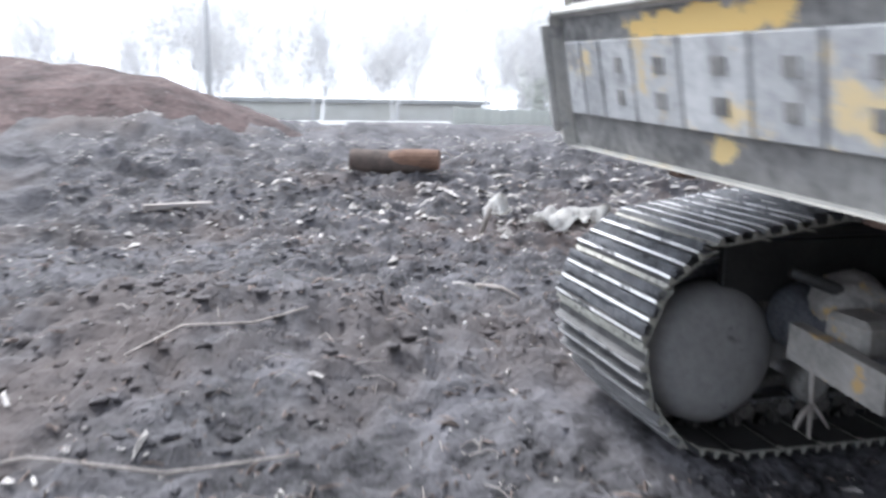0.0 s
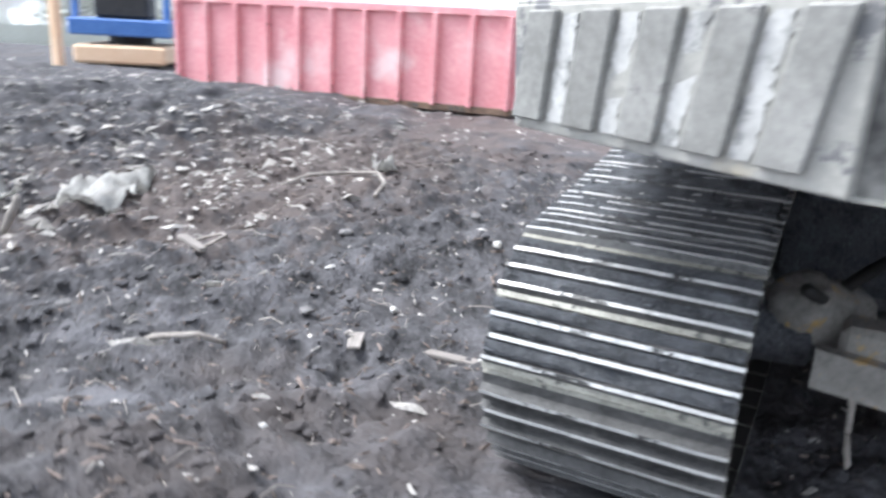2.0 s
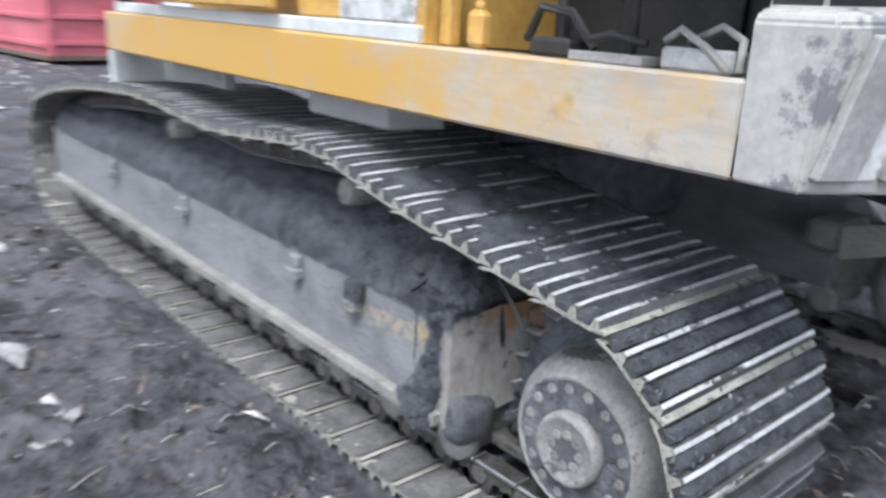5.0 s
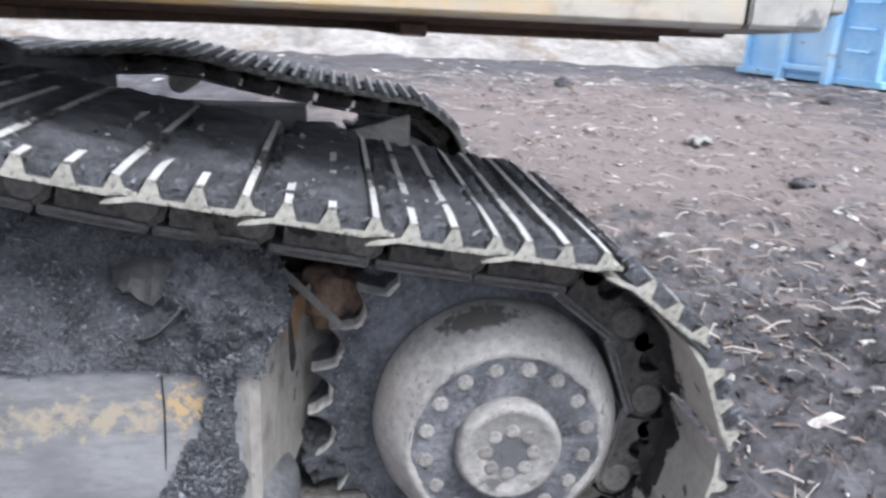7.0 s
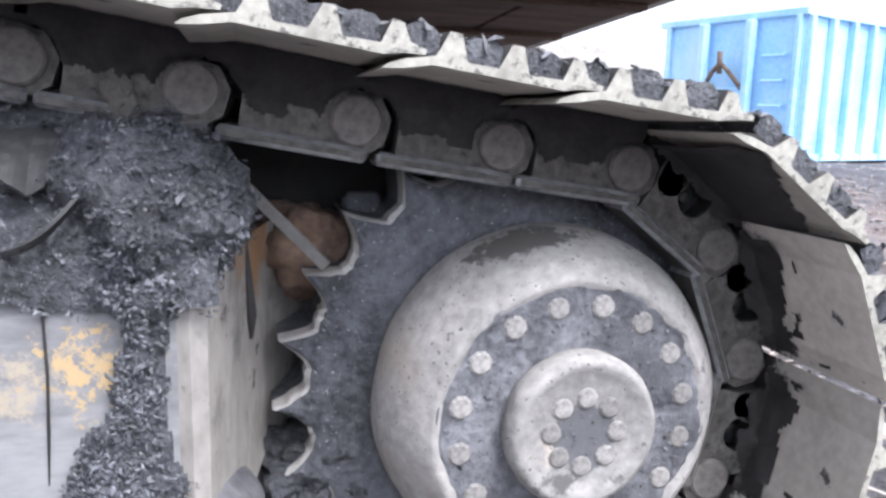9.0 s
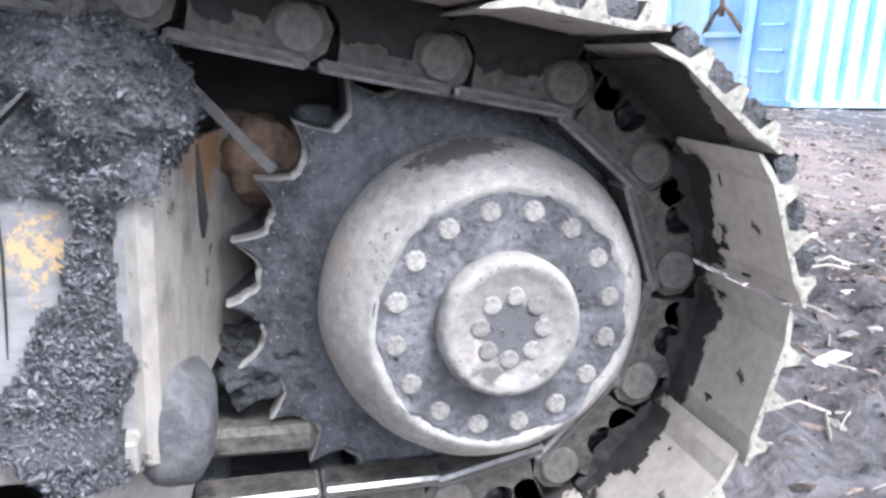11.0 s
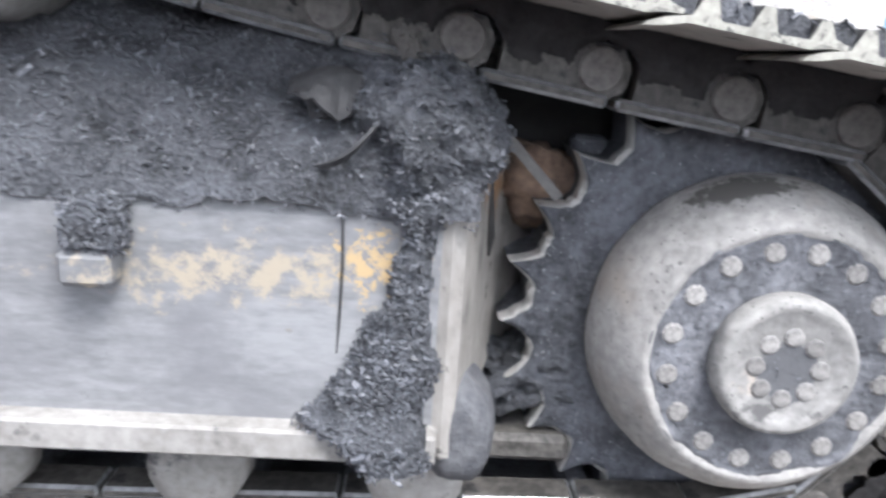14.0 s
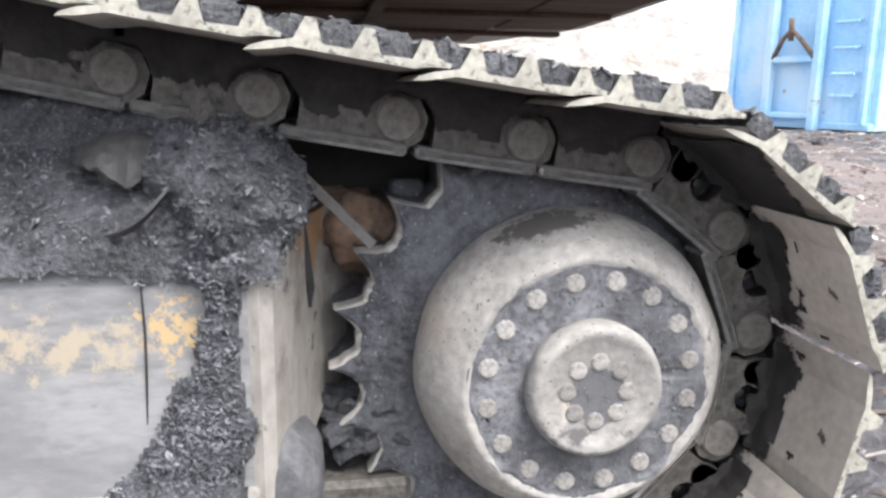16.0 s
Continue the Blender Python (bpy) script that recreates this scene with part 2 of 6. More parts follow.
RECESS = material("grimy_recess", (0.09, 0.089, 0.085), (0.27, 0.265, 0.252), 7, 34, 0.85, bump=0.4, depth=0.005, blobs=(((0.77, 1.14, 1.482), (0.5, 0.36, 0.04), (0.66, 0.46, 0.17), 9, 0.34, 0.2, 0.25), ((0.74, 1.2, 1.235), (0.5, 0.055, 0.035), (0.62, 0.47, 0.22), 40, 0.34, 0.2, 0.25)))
# for black parts, and for black stand-ins where deep shade lies
BLACK = material("black_parts_and_shade", (0.012, 0.012, 0.012), (0.035, 0.034, 0.033), 6, 50, 0.6, bump=0.3, depth=0.004)
PALEGREY = material("pale_grey_paint", (0.5, 0.52, 0.5), (0.66, 0.67, 0.65), 4, 40, 0.6, bump=0.15, depth=0.003, spots=(0.3, 0.29, 0.27), spot_scale=6, spot_at=(0.62, 0.7))
REDBOX = material("faded_red_paint", (0.66, 0.26, 0.285), (0.8, 0.41, 0.43), 1.2, 14, 0.6, bump=0.15, depth=0.006, second=(0.82, 0.6, 0.6), second_scale=0.8, second_at=(0.55, 0.68), spots=(0.24, 0.1, 0.09), spot_scale=3, spot_at=(0.66, 0.7))
DEEPRED = material("deep_red_paint", (0.47, 0.10, 0.13), (0.6, 0.18, 0.21), 1.2, 14, 0.6, bump=0.15, depth=0.006, spots=(0.3, 0.2, 0.19), spot_scale=2, spot_at=(0.64, 0.7))
BLUEBOX = material("bright_blue_paint", (0.27, 0.54, 0.82), (0.42, 0.67, 0.89), 1.2, 14, 0.4, bump=0.12, depth=0.006, second=(0.52, 0.7, 0.84), second_scale=0.9, second_at=(0.48, 0.66), spots=(0.33, 0.26, 0.2), spot_scale=2.4, spot_at=(0.66, 0.69))
BLUECAB = material("dull_blue_paint", (0.04, 0.13, 0.4), (0.09, 0.22, 0.52), 2, 20, 0.5, bump=0.1)
# orange of the far post and handler, paled in colour for haze
ORANGE = material("haze_paled_orange", (0.72, 0.5, 0.32), (0.8, 0.6, 0.42), 2, 20, 0.55, bump=0.1)
WOOD = material("weathered_wood", (0.17, 0.155, 0.145), (0.34, 0.31, 0.29), 5, 60, 0.85, bump=0.5, depth=0.004, stretch=(1, 8, 8), per_object=0.2)
LOGEND = material("split_log_wood", (0.10, 0.06, 0.044), (0.22, 0.13, 0.088), 7, 60, 0.85, bump=0.5, depth=0.004)
BARK = material("dark_bark", (0.05, 0.04, 0.035), (0.13, 0.1, 0.085), 9, 60, 0.9, bump=0.8, depth=0.01)
PLASTIC = material("dirty_white_plastic", (0.42, 0.41, 0.39), (0.66, 0.655, 0.64), 6, 40, 0.5, bump=0.3, depth=0.004, spots=(0.2, 0.19, 0.18), spot_scale=9, spot_at=(0.6, 0.68))
CHIP = material("mixed_rubbish_chips", (0.2, 0.185, 0.175), (0.52, 0.5, 0.475), 9, 60, 0.75, bump=0.3, island=0.55)
RUBBISH = material("torn_rubbish", (0.2, 0.18, 0.165), (0.55, 0.53, 0.5), 9, 60, 0.7, bump=0.3, island=0.4)
BROWNCHIP = material("brown_chips", (0.07, 0.055, 0.05), (0.2, 0.16, 0.14), 9, 60, 0.85, bump=0.3, island=0.6)
STONE = material("dusty_stone", (0.10, 0.096, 0.098), (0.24, 0.232, 0.232), 8, 60, 0.85, bump=0.5, depth=0.006, per_object=0.25)
TWIG = material("pale_dry_twig", (0.24, 0.215, 0.195), (0.42, 0.385, 0.355), 8, 60, 0.8, bump=0.3, depth=0.003, per_object=0.2)
RUBBER = material("grey_rubber_scrap", (0.018, 0.018, 0.02), (0.055, 0.055, 0.056), 7, 60, 0.65, bump=0.4, depth=0.004)
OCHRE = material("clay_over_yellow_paint", (0.16, 0.15, 0.14), (0.3, 0.285, 0.265), 6, 50, 0.8, bump=0.5, depth=0.005, spots=(0.42, 0.28, 0.12), spot_scale=12, spot_at=(0.6, 0.66))
# wet mud, its colour lowered further for the shade under the shoes
SHADED_GRIME = material("shade_darkened_soil", (0.009, 0.0085, 0.0085), (0.032, 0.030, 0.030), 20, 120, 0.75, bump=0.7, depth=0.006)
INNER = material("smooth_grey_casting", (0.27, 0.265, 0.26), (0.38, 0.373, 0.365), 3, 30, 0.7, bump=0.2, depth=0.004, spots=(0.07, 0.07, 0.07), spot_scale=6, spot_at=(0.62, 0.7))
# leaves far paler than real ones: the haze is put into their colour
LEAF = material("haze_paled_leaf", (0.74, 0.765, 0.71), (0.83, 0.85, 0.8), 1, 8, 0.8, bump=0)
STRIP = material("dull_bent_steel", (0.12, 0.117, 0.112), (0.22, 0.215, 0.205), 9, 70, 0.6, metal=0.2, bump=0.3, depth=0.003)
FACEMUD = material("mottled_blue_grey_mud", (0.05, 0.052, 0.058), (0.2, 0.206, 0.222), 16, 90, 0.55, bump=0.9, depth=0.008, spots=(0.3, 0.29, 0.275), spot_scale=22, spot_at=(0.64, 0.74), second=(0.065, 0.067, 0.074), second_scale=11, second_at=(0.48, 0.66), rough_spread=0.2)
DRYMUD = material("dry_trodden_mud", (0.075, 0.073, 0.072), (0.19, 0.184, 0.176), 9, 60, 0.8, bump=0.6, depth=0.006)
# near-white bark carries the haze over the far trees in its colour
TREEBARK = material("haze_paled_bark", (0.74, 0.74, 0.735), (0.84, 0.835, 0.82), 3, 20, 0.9, bump=0.2)
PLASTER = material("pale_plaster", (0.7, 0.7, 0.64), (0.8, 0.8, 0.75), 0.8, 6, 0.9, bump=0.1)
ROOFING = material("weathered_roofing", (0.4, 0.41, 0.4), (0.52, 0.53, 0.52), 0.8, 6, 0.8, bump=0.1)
# board colour lightened to hold the haze at the yard's edge
FENCE = material("haze_paled_boards", (0.5, 0.52, 0.46), (0.64, 0.66, 0.6), 1.5, 12, 0.85, bump=0.2, per_object=0.06)
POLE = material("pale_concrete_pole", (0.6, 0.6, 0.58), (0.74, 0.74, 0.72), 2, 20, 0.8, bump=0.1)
BOSS = material("dusty_pin_boss", (0.075, 0.07, 0.065), (0.17, 0.16, 0.147), 12, 90, 0.7, bump=0.6, depth=0.005, spots=(0.05, 0.048, 0.047), spot_scale=14, spot_at=(0.56, 0.66), per_object=0.3)
GLASS = material("dim_window_glass", (0.2, 0.22, 0.24), (0.3, 0.33, 0.35), 2, 20, 0.2, bump=0)


# ---- mesh helpers ----
def part(name, bm, material, parent=None, label="", smooth=False):
    """Links a bmesh as one mesh object, under a thing or part where one is given."""
    me = bpy.data.meshes.new(name)
    bm.normal_update()
    bm.to_mesh(me)
    bm.free()
    for m in material if isinstance(material, (list, tuple)) else [material]:
        me.materials.append(m)
    if smooth:
        me.polygons.foreach_set("use_smooth", [True] * len(me.polygons))
    ob = new(name, me)
    ob.parent = parent
    if label:
        ob["label"] = label
    return ob


def thing(name, label, category, group="", at=(0, 0, 0)):
    ob = new(name)
    ob.location = at
    return tagged(ob, label, category, group)


def bx(bm, a, b, bevel=0.0, mat=0):
    """A box between two corners, with its edges rounded off."""
    vs = bmesh.ops.create_cube(bm, size=1)["verts"]
    for v in vs:
        v.co = Vector([(a[i] + b[i]) / 2 + v.co[i] * (b[i] - a[i]) for i in range(3)])
    fs = {f for v in vs for f in v.link_faces}
    if bevel:
        es = {e for v in vs for e in v.link_edges}
        out = bmesh.ops.bevel(bm, geom=list(es), offset=bevel, segments=1, affect="EDGES")
        fs |= set(out["faces"])
    for f in fs:
        if f.is_valid:
            f.material_index = mat
    return bm


def boxed(a, b, bevel=0.006, mat=0):
    return bx(bmesh.new(), a, b, bevel, mat)


def tube(bm, pts, radii, n=8, caps=True, mat=0):
    """A tube with a changing radius along a line of points."""
    pts = [Vector(p) for p in pts]
    radii = radii if isinstance(radii, (list, tuple)) else [radii] * len(pts)
    rings = []
    side = None
    for i, p in enumerate(pts):
        d = (pts[min(i + 1, len(pts) - 1)] - pts[max(i - 1, 0)]).normalized()
        if side is None:
            side = d.orthogonal().normalized()
        side = (side - d * side.dot(d)).normalized()
        up = d.cross(side)
        rings.append([bm.verts.new(p + (side * math.cos(2 * math.pi * k / n) + up * math.sin(2 * math.pi * k / n)) * radii[i]) for k in range(n)])
    for a, b in zip(rings, rings[1:]):
        for k in range(n):
            bm.faces.new((a[k], a[(k + 1) % n], b[(k + 1) % n], b[k])).material_index = mat
    if caps:
        bm.faces.new(rings[0][::-1]).material_index = mat
        bm.faces.new(rings[-1]).material_index = mat
    return bm


def lathe(bm, profile, cx, cz, n=48, mats=None, wobble=0.0):
    """Turns a profile of (y, radius) round the axis through (cx, cz) that runs along y."""
    rings = []
    for j, (y, r) in enumerate(profile):
        ring = []
        for k in range(n):
            a = 2 * math.pi * k / n
            rr = r * (1 + wobble * noise.noise((math.cos(a) * 3, math.sin(a) * 3, y * 20)))
            ring.append(bm.verts.new((cx + rr * math.cos(a), y, cz + rr * math.sin(a))))
        rings.append(ring)
    for j, (a, b) in enumerate(zip(rings, rings[1:])):
        for k in range(n):
            f = bm.faces.new((a[k], b[k], b[(k + 1) % n], a[(k + 1) % n]))
            f.material_index = mats[j] if mats else 0
            f.smooth = True
    f = bm.faces.new(rings[-1])
    f.material_index = mats[-1] if mats else 0
    bm.faces.new(rings[0][::-1])
    bmesh.ops.recalc_face_normals(bm, faces=bm.faces)
    return bm


def extrude_y(bm, outline, y0, y1, side_mats=None, cap_mats=(0, 0)):
    """Extrudes an outline of (x, z) along y."""
    a = [bm.verts.new((x, y0, z)) for x, z in outline]
    b = [bm.verts.new((x, y1, z)) for x, z in outline]
    n = len(outline)
    for k in range(n):
        f = bm.faces.new((a[k], a[(k + 1) % n], b[(k + 1) % n], b[k]))
        f.material_index = side_mats[k] if side_mats else 0
    bm.faces.new(a[::-1]).material_index = cap_mats[0]
    bm.faces.new(b).material_index = cap_mats[1]
    bmesh.ops.recalc_face_normals(bm, faces=bm.faces)
    return bm


def plate(bm, corners, thick, mat=0):
    """A plate over four corners, raised along their normal."""
    c = [Vector(p) for p in corners]
    n = (c[1] - c[0]).cross(c[3] - c[0]).normalized() * thick
    low, high = [bm.verts.new(p) for p in c], [bm.verts.new(p + n) for p in c]
    bm.faces.new(high).material_index = mat
    bm.faces.new(low[::-1]).material_index = mat
    for k in range(4):
        bm.faces.new((low[k], low[(k + 1) % 4], high[(k + 1) % 4], high[k])).material_index = mat
    return bm


def on_quad(q, s, t):
    a, b, c, d = [Vector(p) for p in q]
    return a.lerp(b, s).lerp(d.lerp(c, s), t)


def lump(bm, centre, radii, rough=0.3, scale=3.0, seed=0.0, sub=3):
    """An uneven lump: a fine sphere pushed in and out by noise at two scales."""
    vs = bmesh.ops.create_icosphere(bm, subdivisions=sub, radius=1)["verts"]
    off = Vector((seed * 7.1, seed * 3.3, seed * 1.7))
    for v in vs:
        d = 1 + rough * noise.noise(v.co * scale + off) + rough * 0.45 * noise.noise(v.co * scale * 3.3 + off)
        v.co = Vector(centre) + Vector([v.co[i] * radii[i] * d for i in range(3)])
    return bm


def joined(verts, faces, name, material, parent=None, smooth=False):
    me = bpy.data.meshes.new(name)
    me.from_pydata(verts, [], faces)
    me.materials.append(material)
    if smooth:
        me.polygons.foreach_set("use_smooth", [True] * len(me.polygons))
    ob = new(name, me)
    ob.parent = parent
    return ob


def flakes(name, spots, size, material, parent=None, thick=0.25, long=2.2, tilt=0.7):
    """Many small flat chips, each a thin wedge lying about its spot and normal."""
    verts, faces = [], []
    for p, n in spots:
        n = (Vector(n) + Vector((random.uniform(-tilt, tilt), random.uniform(-tilt, tilt), random.uniform(-tilt, tilt)))).normalized()
        u = n.orthogonal().normalized()
        u.rotate(Matrix.Rotation(random.uniform(0, 6.28), 3, n))
        w = n.cross(u)
        s = size * random.uniform(0.4, 1.5) * (1 if random.random() < 0.93 else 1.9)
        l = s * random.uniform(0.7, long)
        i = len(verts)
        for a, b, c in ((-l, -s * 0.5, 0), (l, -s * random.uniform(0.1, 0.6), 0), (l * 0.8, s * 0.5, 0), (-l * 0.7, s * random.uniform(0.2, 0.6), 0), (0, 0, s * thick * 2)):
            verts.append(Vector(p) + u * a + w * b + n * c)
        faces += [(i, i + 1, i + 4), (i + 1, i + 2, i + 4), (i + 2, i + 3, i + 4), (i + 3, i, i + 4)]
    return joined(verts, faces, name, material, parent)


# ---- ground ----
def smooth(a, b, t):
    t = min(max((t - a) / (b - a), 0), 1)
    return t * t * (3 - 2 * t)


def gauss(x, y, cx, cy, s):
    return math.exp(-((x - cx) ** 2 + (y - cy) ** 2) / (2 * s * s))


def land(x, y, fine=True):
    """Height of the yard: rutted soil, a bank behind the machine, spoil further off, falling away at the edge of the yard."""
    r = math.hypot(x, y)
    z = 0.05 - 0.036 * min(max(y, 0), 3.0)
    z += 0.46 * smooth(-3.2, -8.5, y) * smooth(-10, -4, x) + 0.12 * smooth(-3, -9, x)
    z += 0.42 * smooth(3.4, 8.5, y)
    z += 0.34 * gauss(x, y, 1.7, -1.35, 0.85) + 0.12 * gauss(x, y, 2.6, 0.6, 0.7)
    z += 0.05 * math.exp(-(((y + 0.62) / 0.14) ** 2)) * smooth(-5, -4, x) * (1 - smooth(0.4, 1.0, x))
    z += 0.72 * math.exp(-(((x - 6.2) / 3.2) ** 2 + ((y + 11.5) / 2.6) ** 2)) + 0.5 * math.exp(-(((x - 2.6) / 1.3) ** 2 + ((y + 10.0) / 1.5) ** 2))
    z += 0.24 * math.exp(-(((x + 1.3) / 3.2) ** 2 + ((y + 10.9) / 1.2) ** 2)) * (1 + 0.6 * noise.noise((x * 1.3, y * 1.3, 17)))
    z -= 0.9 * smooth(-12.3, -17, y) * smooth(-9, -5.5, x)
    z -= 0.036 * max(r - 27, 0)
    if fine:
        near = 1 - smooth(0.2, 2.6, max(-4.8 - x, x - 3.3, -7.6 - y, y - 2.4))
        calm = 1 - 0.75 * math.exp(-((y / 0.42) ** 4)) * smooth(-5, -4.4, x) * (1 - smooth(0.25, 0.6, x))
        far_out = 1 + 1.6 * smooth(-3.0, -6.0, y)
        rut = 1 - abs(noise.noise((x * 0.32 + 7, (y + 0.22 * x) * 1.9 + 0.5 * noise.noise((x * 0.7, y * 0.7, 3)), 1)))
        z += calm * 0.10 * (rut ** 4 - 0.45) * smooth(-0.7, -1.3, y) * smooth(-7.5, -5.0, x)
        z += calm * far_out * (0.055 * noise.noise((x * 1.1, y * 1.1, 0)) + 0.042 * noise.noise((x * 3.1, y * 3.1, 4)))
        if near > 0:
            z += calm * near * (0.056 * noise.noise((x * 7.5, y * 7.5, 9)) + 0.052 * abs(noise.noise((x * 13, y * 13, 2))) * max(0, 0.6 + 1.4 * noise.noise((x * 1.7, y * 1.7, 13))) + 0.020 * noise.noise((x * 22, y * 22, 5)) - 0.034 * abs(noise.noise((x * 4.3, y * 4.3, 6))))
    return z


def spread(lo, hi, step, end):
    """Grid lines: even between lo and hi, then ever wider out to end."""
    mid = list(np.arange(lo, hi + step / 2, step))
    out, s, v = [], step, hi
    while v < end:
        s *= 1.13
        v += s
        out.append(v)
    back, s, v = [], step, lo
    while v > -end:
        s *= 1.13
        v -= s
        back.append(v)
    return back[::-1] + mid + out


xs, ys = spread(-4.8, 3.3, 0.029, 700), spread(-7.6, 2.4, 0.029, 700)
verts = [(x, y, land(x, y)) for y in ys for x in xs]
w = len(xs)
faces = [(j * w + i, j * w + i + 1, (j + 1) * w + i + 1, (j + 1) * w + i) for j in range(len(ys) - 1) for i in range(w - 1)]
ground = joined(verts, faces, "ground", SOIL, smooth=True)
tagged(ground, "churned dark brown soil yard littered with chips", "ground", kind="structure")


# ---- the excavator ----
excavator = thing("excavator", "muddy old yellow and grey crawler excavator standing in the soil yard", "excavator")
PITCH, AXLE_Z, IDLER_X = 0.182, 0.47, -4.22

# The chain's pins: those that bend over the sprocket, then the run along the ground, round the idler and back over the carrier rollers.
bend = [(-0.632, 0.898), (-0.445, 0.868), (-0.260, 0.838), (-0.081, 0.811), (0.095, 0.786), (0.231, 0.680), (0.299, 0.507), (0.256, 0.330), (0.136, 0.198), (-0.035, 0.155)]
run = [bend[-1], (-0.3, 0.148), (-1.0, 0.135), (-2.5, 0.133), (-3.9, 0.135)]
run += [(IDLER_X + 0.335 * math.cos(radians(a)), 0.47 + 0.335 * math.sin(radians(a))) for a in range(-95, -276, -6)]
run += [(-3.95, 0.865), (-3.5, 0.925), (-3.13, 0.958), (-2.75, 0.982), (-2.5, 0.985), (-2.2, 0.962), (-1.85, 0.940), (-1.5, 0.962), (-1.22, 0.992), (-1.0, 0.978), (-0.82, 0.936), bend[0]]


def along(points, gap):
    """Points at even steps along a line, without its ends."""
    p = np.array(points)
    far = np.r_[0, np.cumsum(np.linalg.norm(np.diff(p, axis=0), axis=1))]
    n = round(far[-1] / gap)
    return [(float(np.interp(d, far, p[:, 0])), float(np.interp(d, far, p[:, 1]))) for d in np.arange(1, n) * far[-1] / n]


pins = bend + along(run, PITCH)

SHOE_W = 0.70
shoe_outline = [(0.0, -0.012), (0.022, -0.008), (0.048, 0.0), (0.185, 0.0), (0.206, 0.005), (0.226, 0.007), (0.227, 0.012), (0.210, 0.016), (0.201, 0.036), (0.190, 0.038), (0.182, 0.010), (0.146, 0.009), (0.136, 0.038), (0.124, 0.038), (0.114, 0.009), (0.082, 0.009), (0.072, 0.038), (0.060, 0.038), (0.050, 0.009), (0.022, 0.001), (0.006, -0.006)]
shoe_sides = [1, 1, 1, 1, 1, 2, 2, 0, 3, 0, 0, 0, 3, 0, 0, 0, 3, 0, 0, 2, 2]


def shoe_mesh():
    """A triple-grouser track shoe: a plate with a front lip and three bars across it, bolted through four holes."""
    bm = bmesh.new()
    rows = []
    ny = 10
    for j in range(ny + 1):
        y = -SHOE_W / 2 + SHOE_W * j / ny
        wear = [0.0015 * noise.noise((u * 40, y * 9, 3)) for u, v in shoe_outline]
        rows.append([bm.verts.new((u, y, v + (wear[i] - (0.004 if j in (0, ny) and v > 0.03 else 0)))) for i, (u, v) in enumerate(shoe_outline)])
    n = len(shoe_outline)
    for a, b in zip(rows, rows[1:]):
        for k in range(n):
            bm.faces.new((a[k], a[(k + 1) % n], b[(k + 1) % n], b[k])).material_index = shoe_sides[k]
    bm.faces.new(rows[0][::-1]).material_index = 2
    bm.faces.new(rows[-1]).material_index = 2
    bmesh.ops.recalc_face_normals(bm, faces=bm.faces)
    for u in (0.097, 0.162):
        for y in (-0.15, -0.08, 0.08, 0.15):
            tube(bm, [(u, y, 0.008), (u, y, 0.019)], 0.011, 6, mat=0)
    me = bpy.data.meshes.new("track_shoe")
    bm.to_mesh(me)
    bm.free()
    for m in (SHOE, SHOE_UNDER, SHOE_EDGE, WORN):
        me.materials.append(m)
    return me


def link_mesh(side):
    """A chain link: two pin bosses, a rail along the inner edge and two windows towards the shoe."""
    p = PITCH
    out = [(0.046, -0.042), (p + 0.012, -0.042), (p + 0.036, -0.022), (p + 0.040, 0.008), (p + 0.024, 0.032), (p - 0.012, 0.036)]
    out += [(p - 0.020, 0.062), (p - 0.046, 0.062)]
    out += [(p - 0.075 + 0.026 * math.cos(a), 0.030 - 0.026 * math.sin(a)) for a in np.linspace(0.0, math.pi, 6)]
    out += [(p / 2 + 0.003, 0.062), (p / 2 - 0.008, 0.062)]
    out += [(0.062 + 0.024 * math.cos(a), 0.030 - 0.024 * math.sin(a)) for a in np.linspace(0.0, math.pi, 6)]
    out += [(0.036, 0.060), (0.040, 0.04), (0.044, 0.02), (0.046, 0.0)]
    bm = bmesh.new()
    y0, y1 = (-0.152, -0.112) if side < 0 else (0.112, 0.152)
    extrude_y(bm, out, y0, y1, [1 if v[1] < -0.03 and out[(i + 1) % len(out)][1] < -0.03 else 0 for i, v in enumerate(out)])
    # the rail's worn tread, a little wider than the link
    bx(bm, (0.022, y0 - 0.014, -0.049), (p + 0.016, y1 + 0.012, -0.031), 0.005, 1)
    face = y0 if side < 0 else y1
    for u, r in ((p - 0.002, 0.031),):
        tube(bm, [(u, face - side * 0.005, 0), (u, face + side * 0.005, 0), (u, face + side * 0.008, 0)], [r, r, r * 0.9], 20, mat=2)
    for u in (p - 0.075, 0.062):
        tube(bm, [(u, face - side * 0.036, 0.03), (u, face - side * 0.026, 0.03)], 0.008, 6)
    me = bpy.data.meshes.new("chain_link")
    bmesh.ops.recalc_face_normals(bm, faces=bm.faces)
    bm.to_mesh(me)
    bm.free()
    me.materials.append(LINK)
    me.materials.append(RAIL)
    me.materials.append(BOSS)
    return me


SHOE_ME, LINK_ME = shoe_mesh(), {-1: link_mesh(-1), 1: link_mesh(1)}
PIN_ME = bpy.data.meshes.new("track_pin")
bm = tube(bmesh.new(), [(0, -0.11, 0), (0, 0.11, 0)], 0.028, 10)
bm.to_mesh(PIN_ME)
bm.free()
PIN_ME.materials.append(GREASE)
TRACK_FAR = (2.62, -0.094)


def seat(a, b, dy, dz):
    """The pose of a chain piece that runs from pin a to pin b."""
    u = Vector((b[0] - a[0], 0, b[1] - a[1])).normalized()
    m = Matrix(((u.x, 0, -u.z, a[0]), (0, 1, 0, dy), (u.z, 0, u.x, a[1] + dz), (0, 0, 0, 1)))
    return m


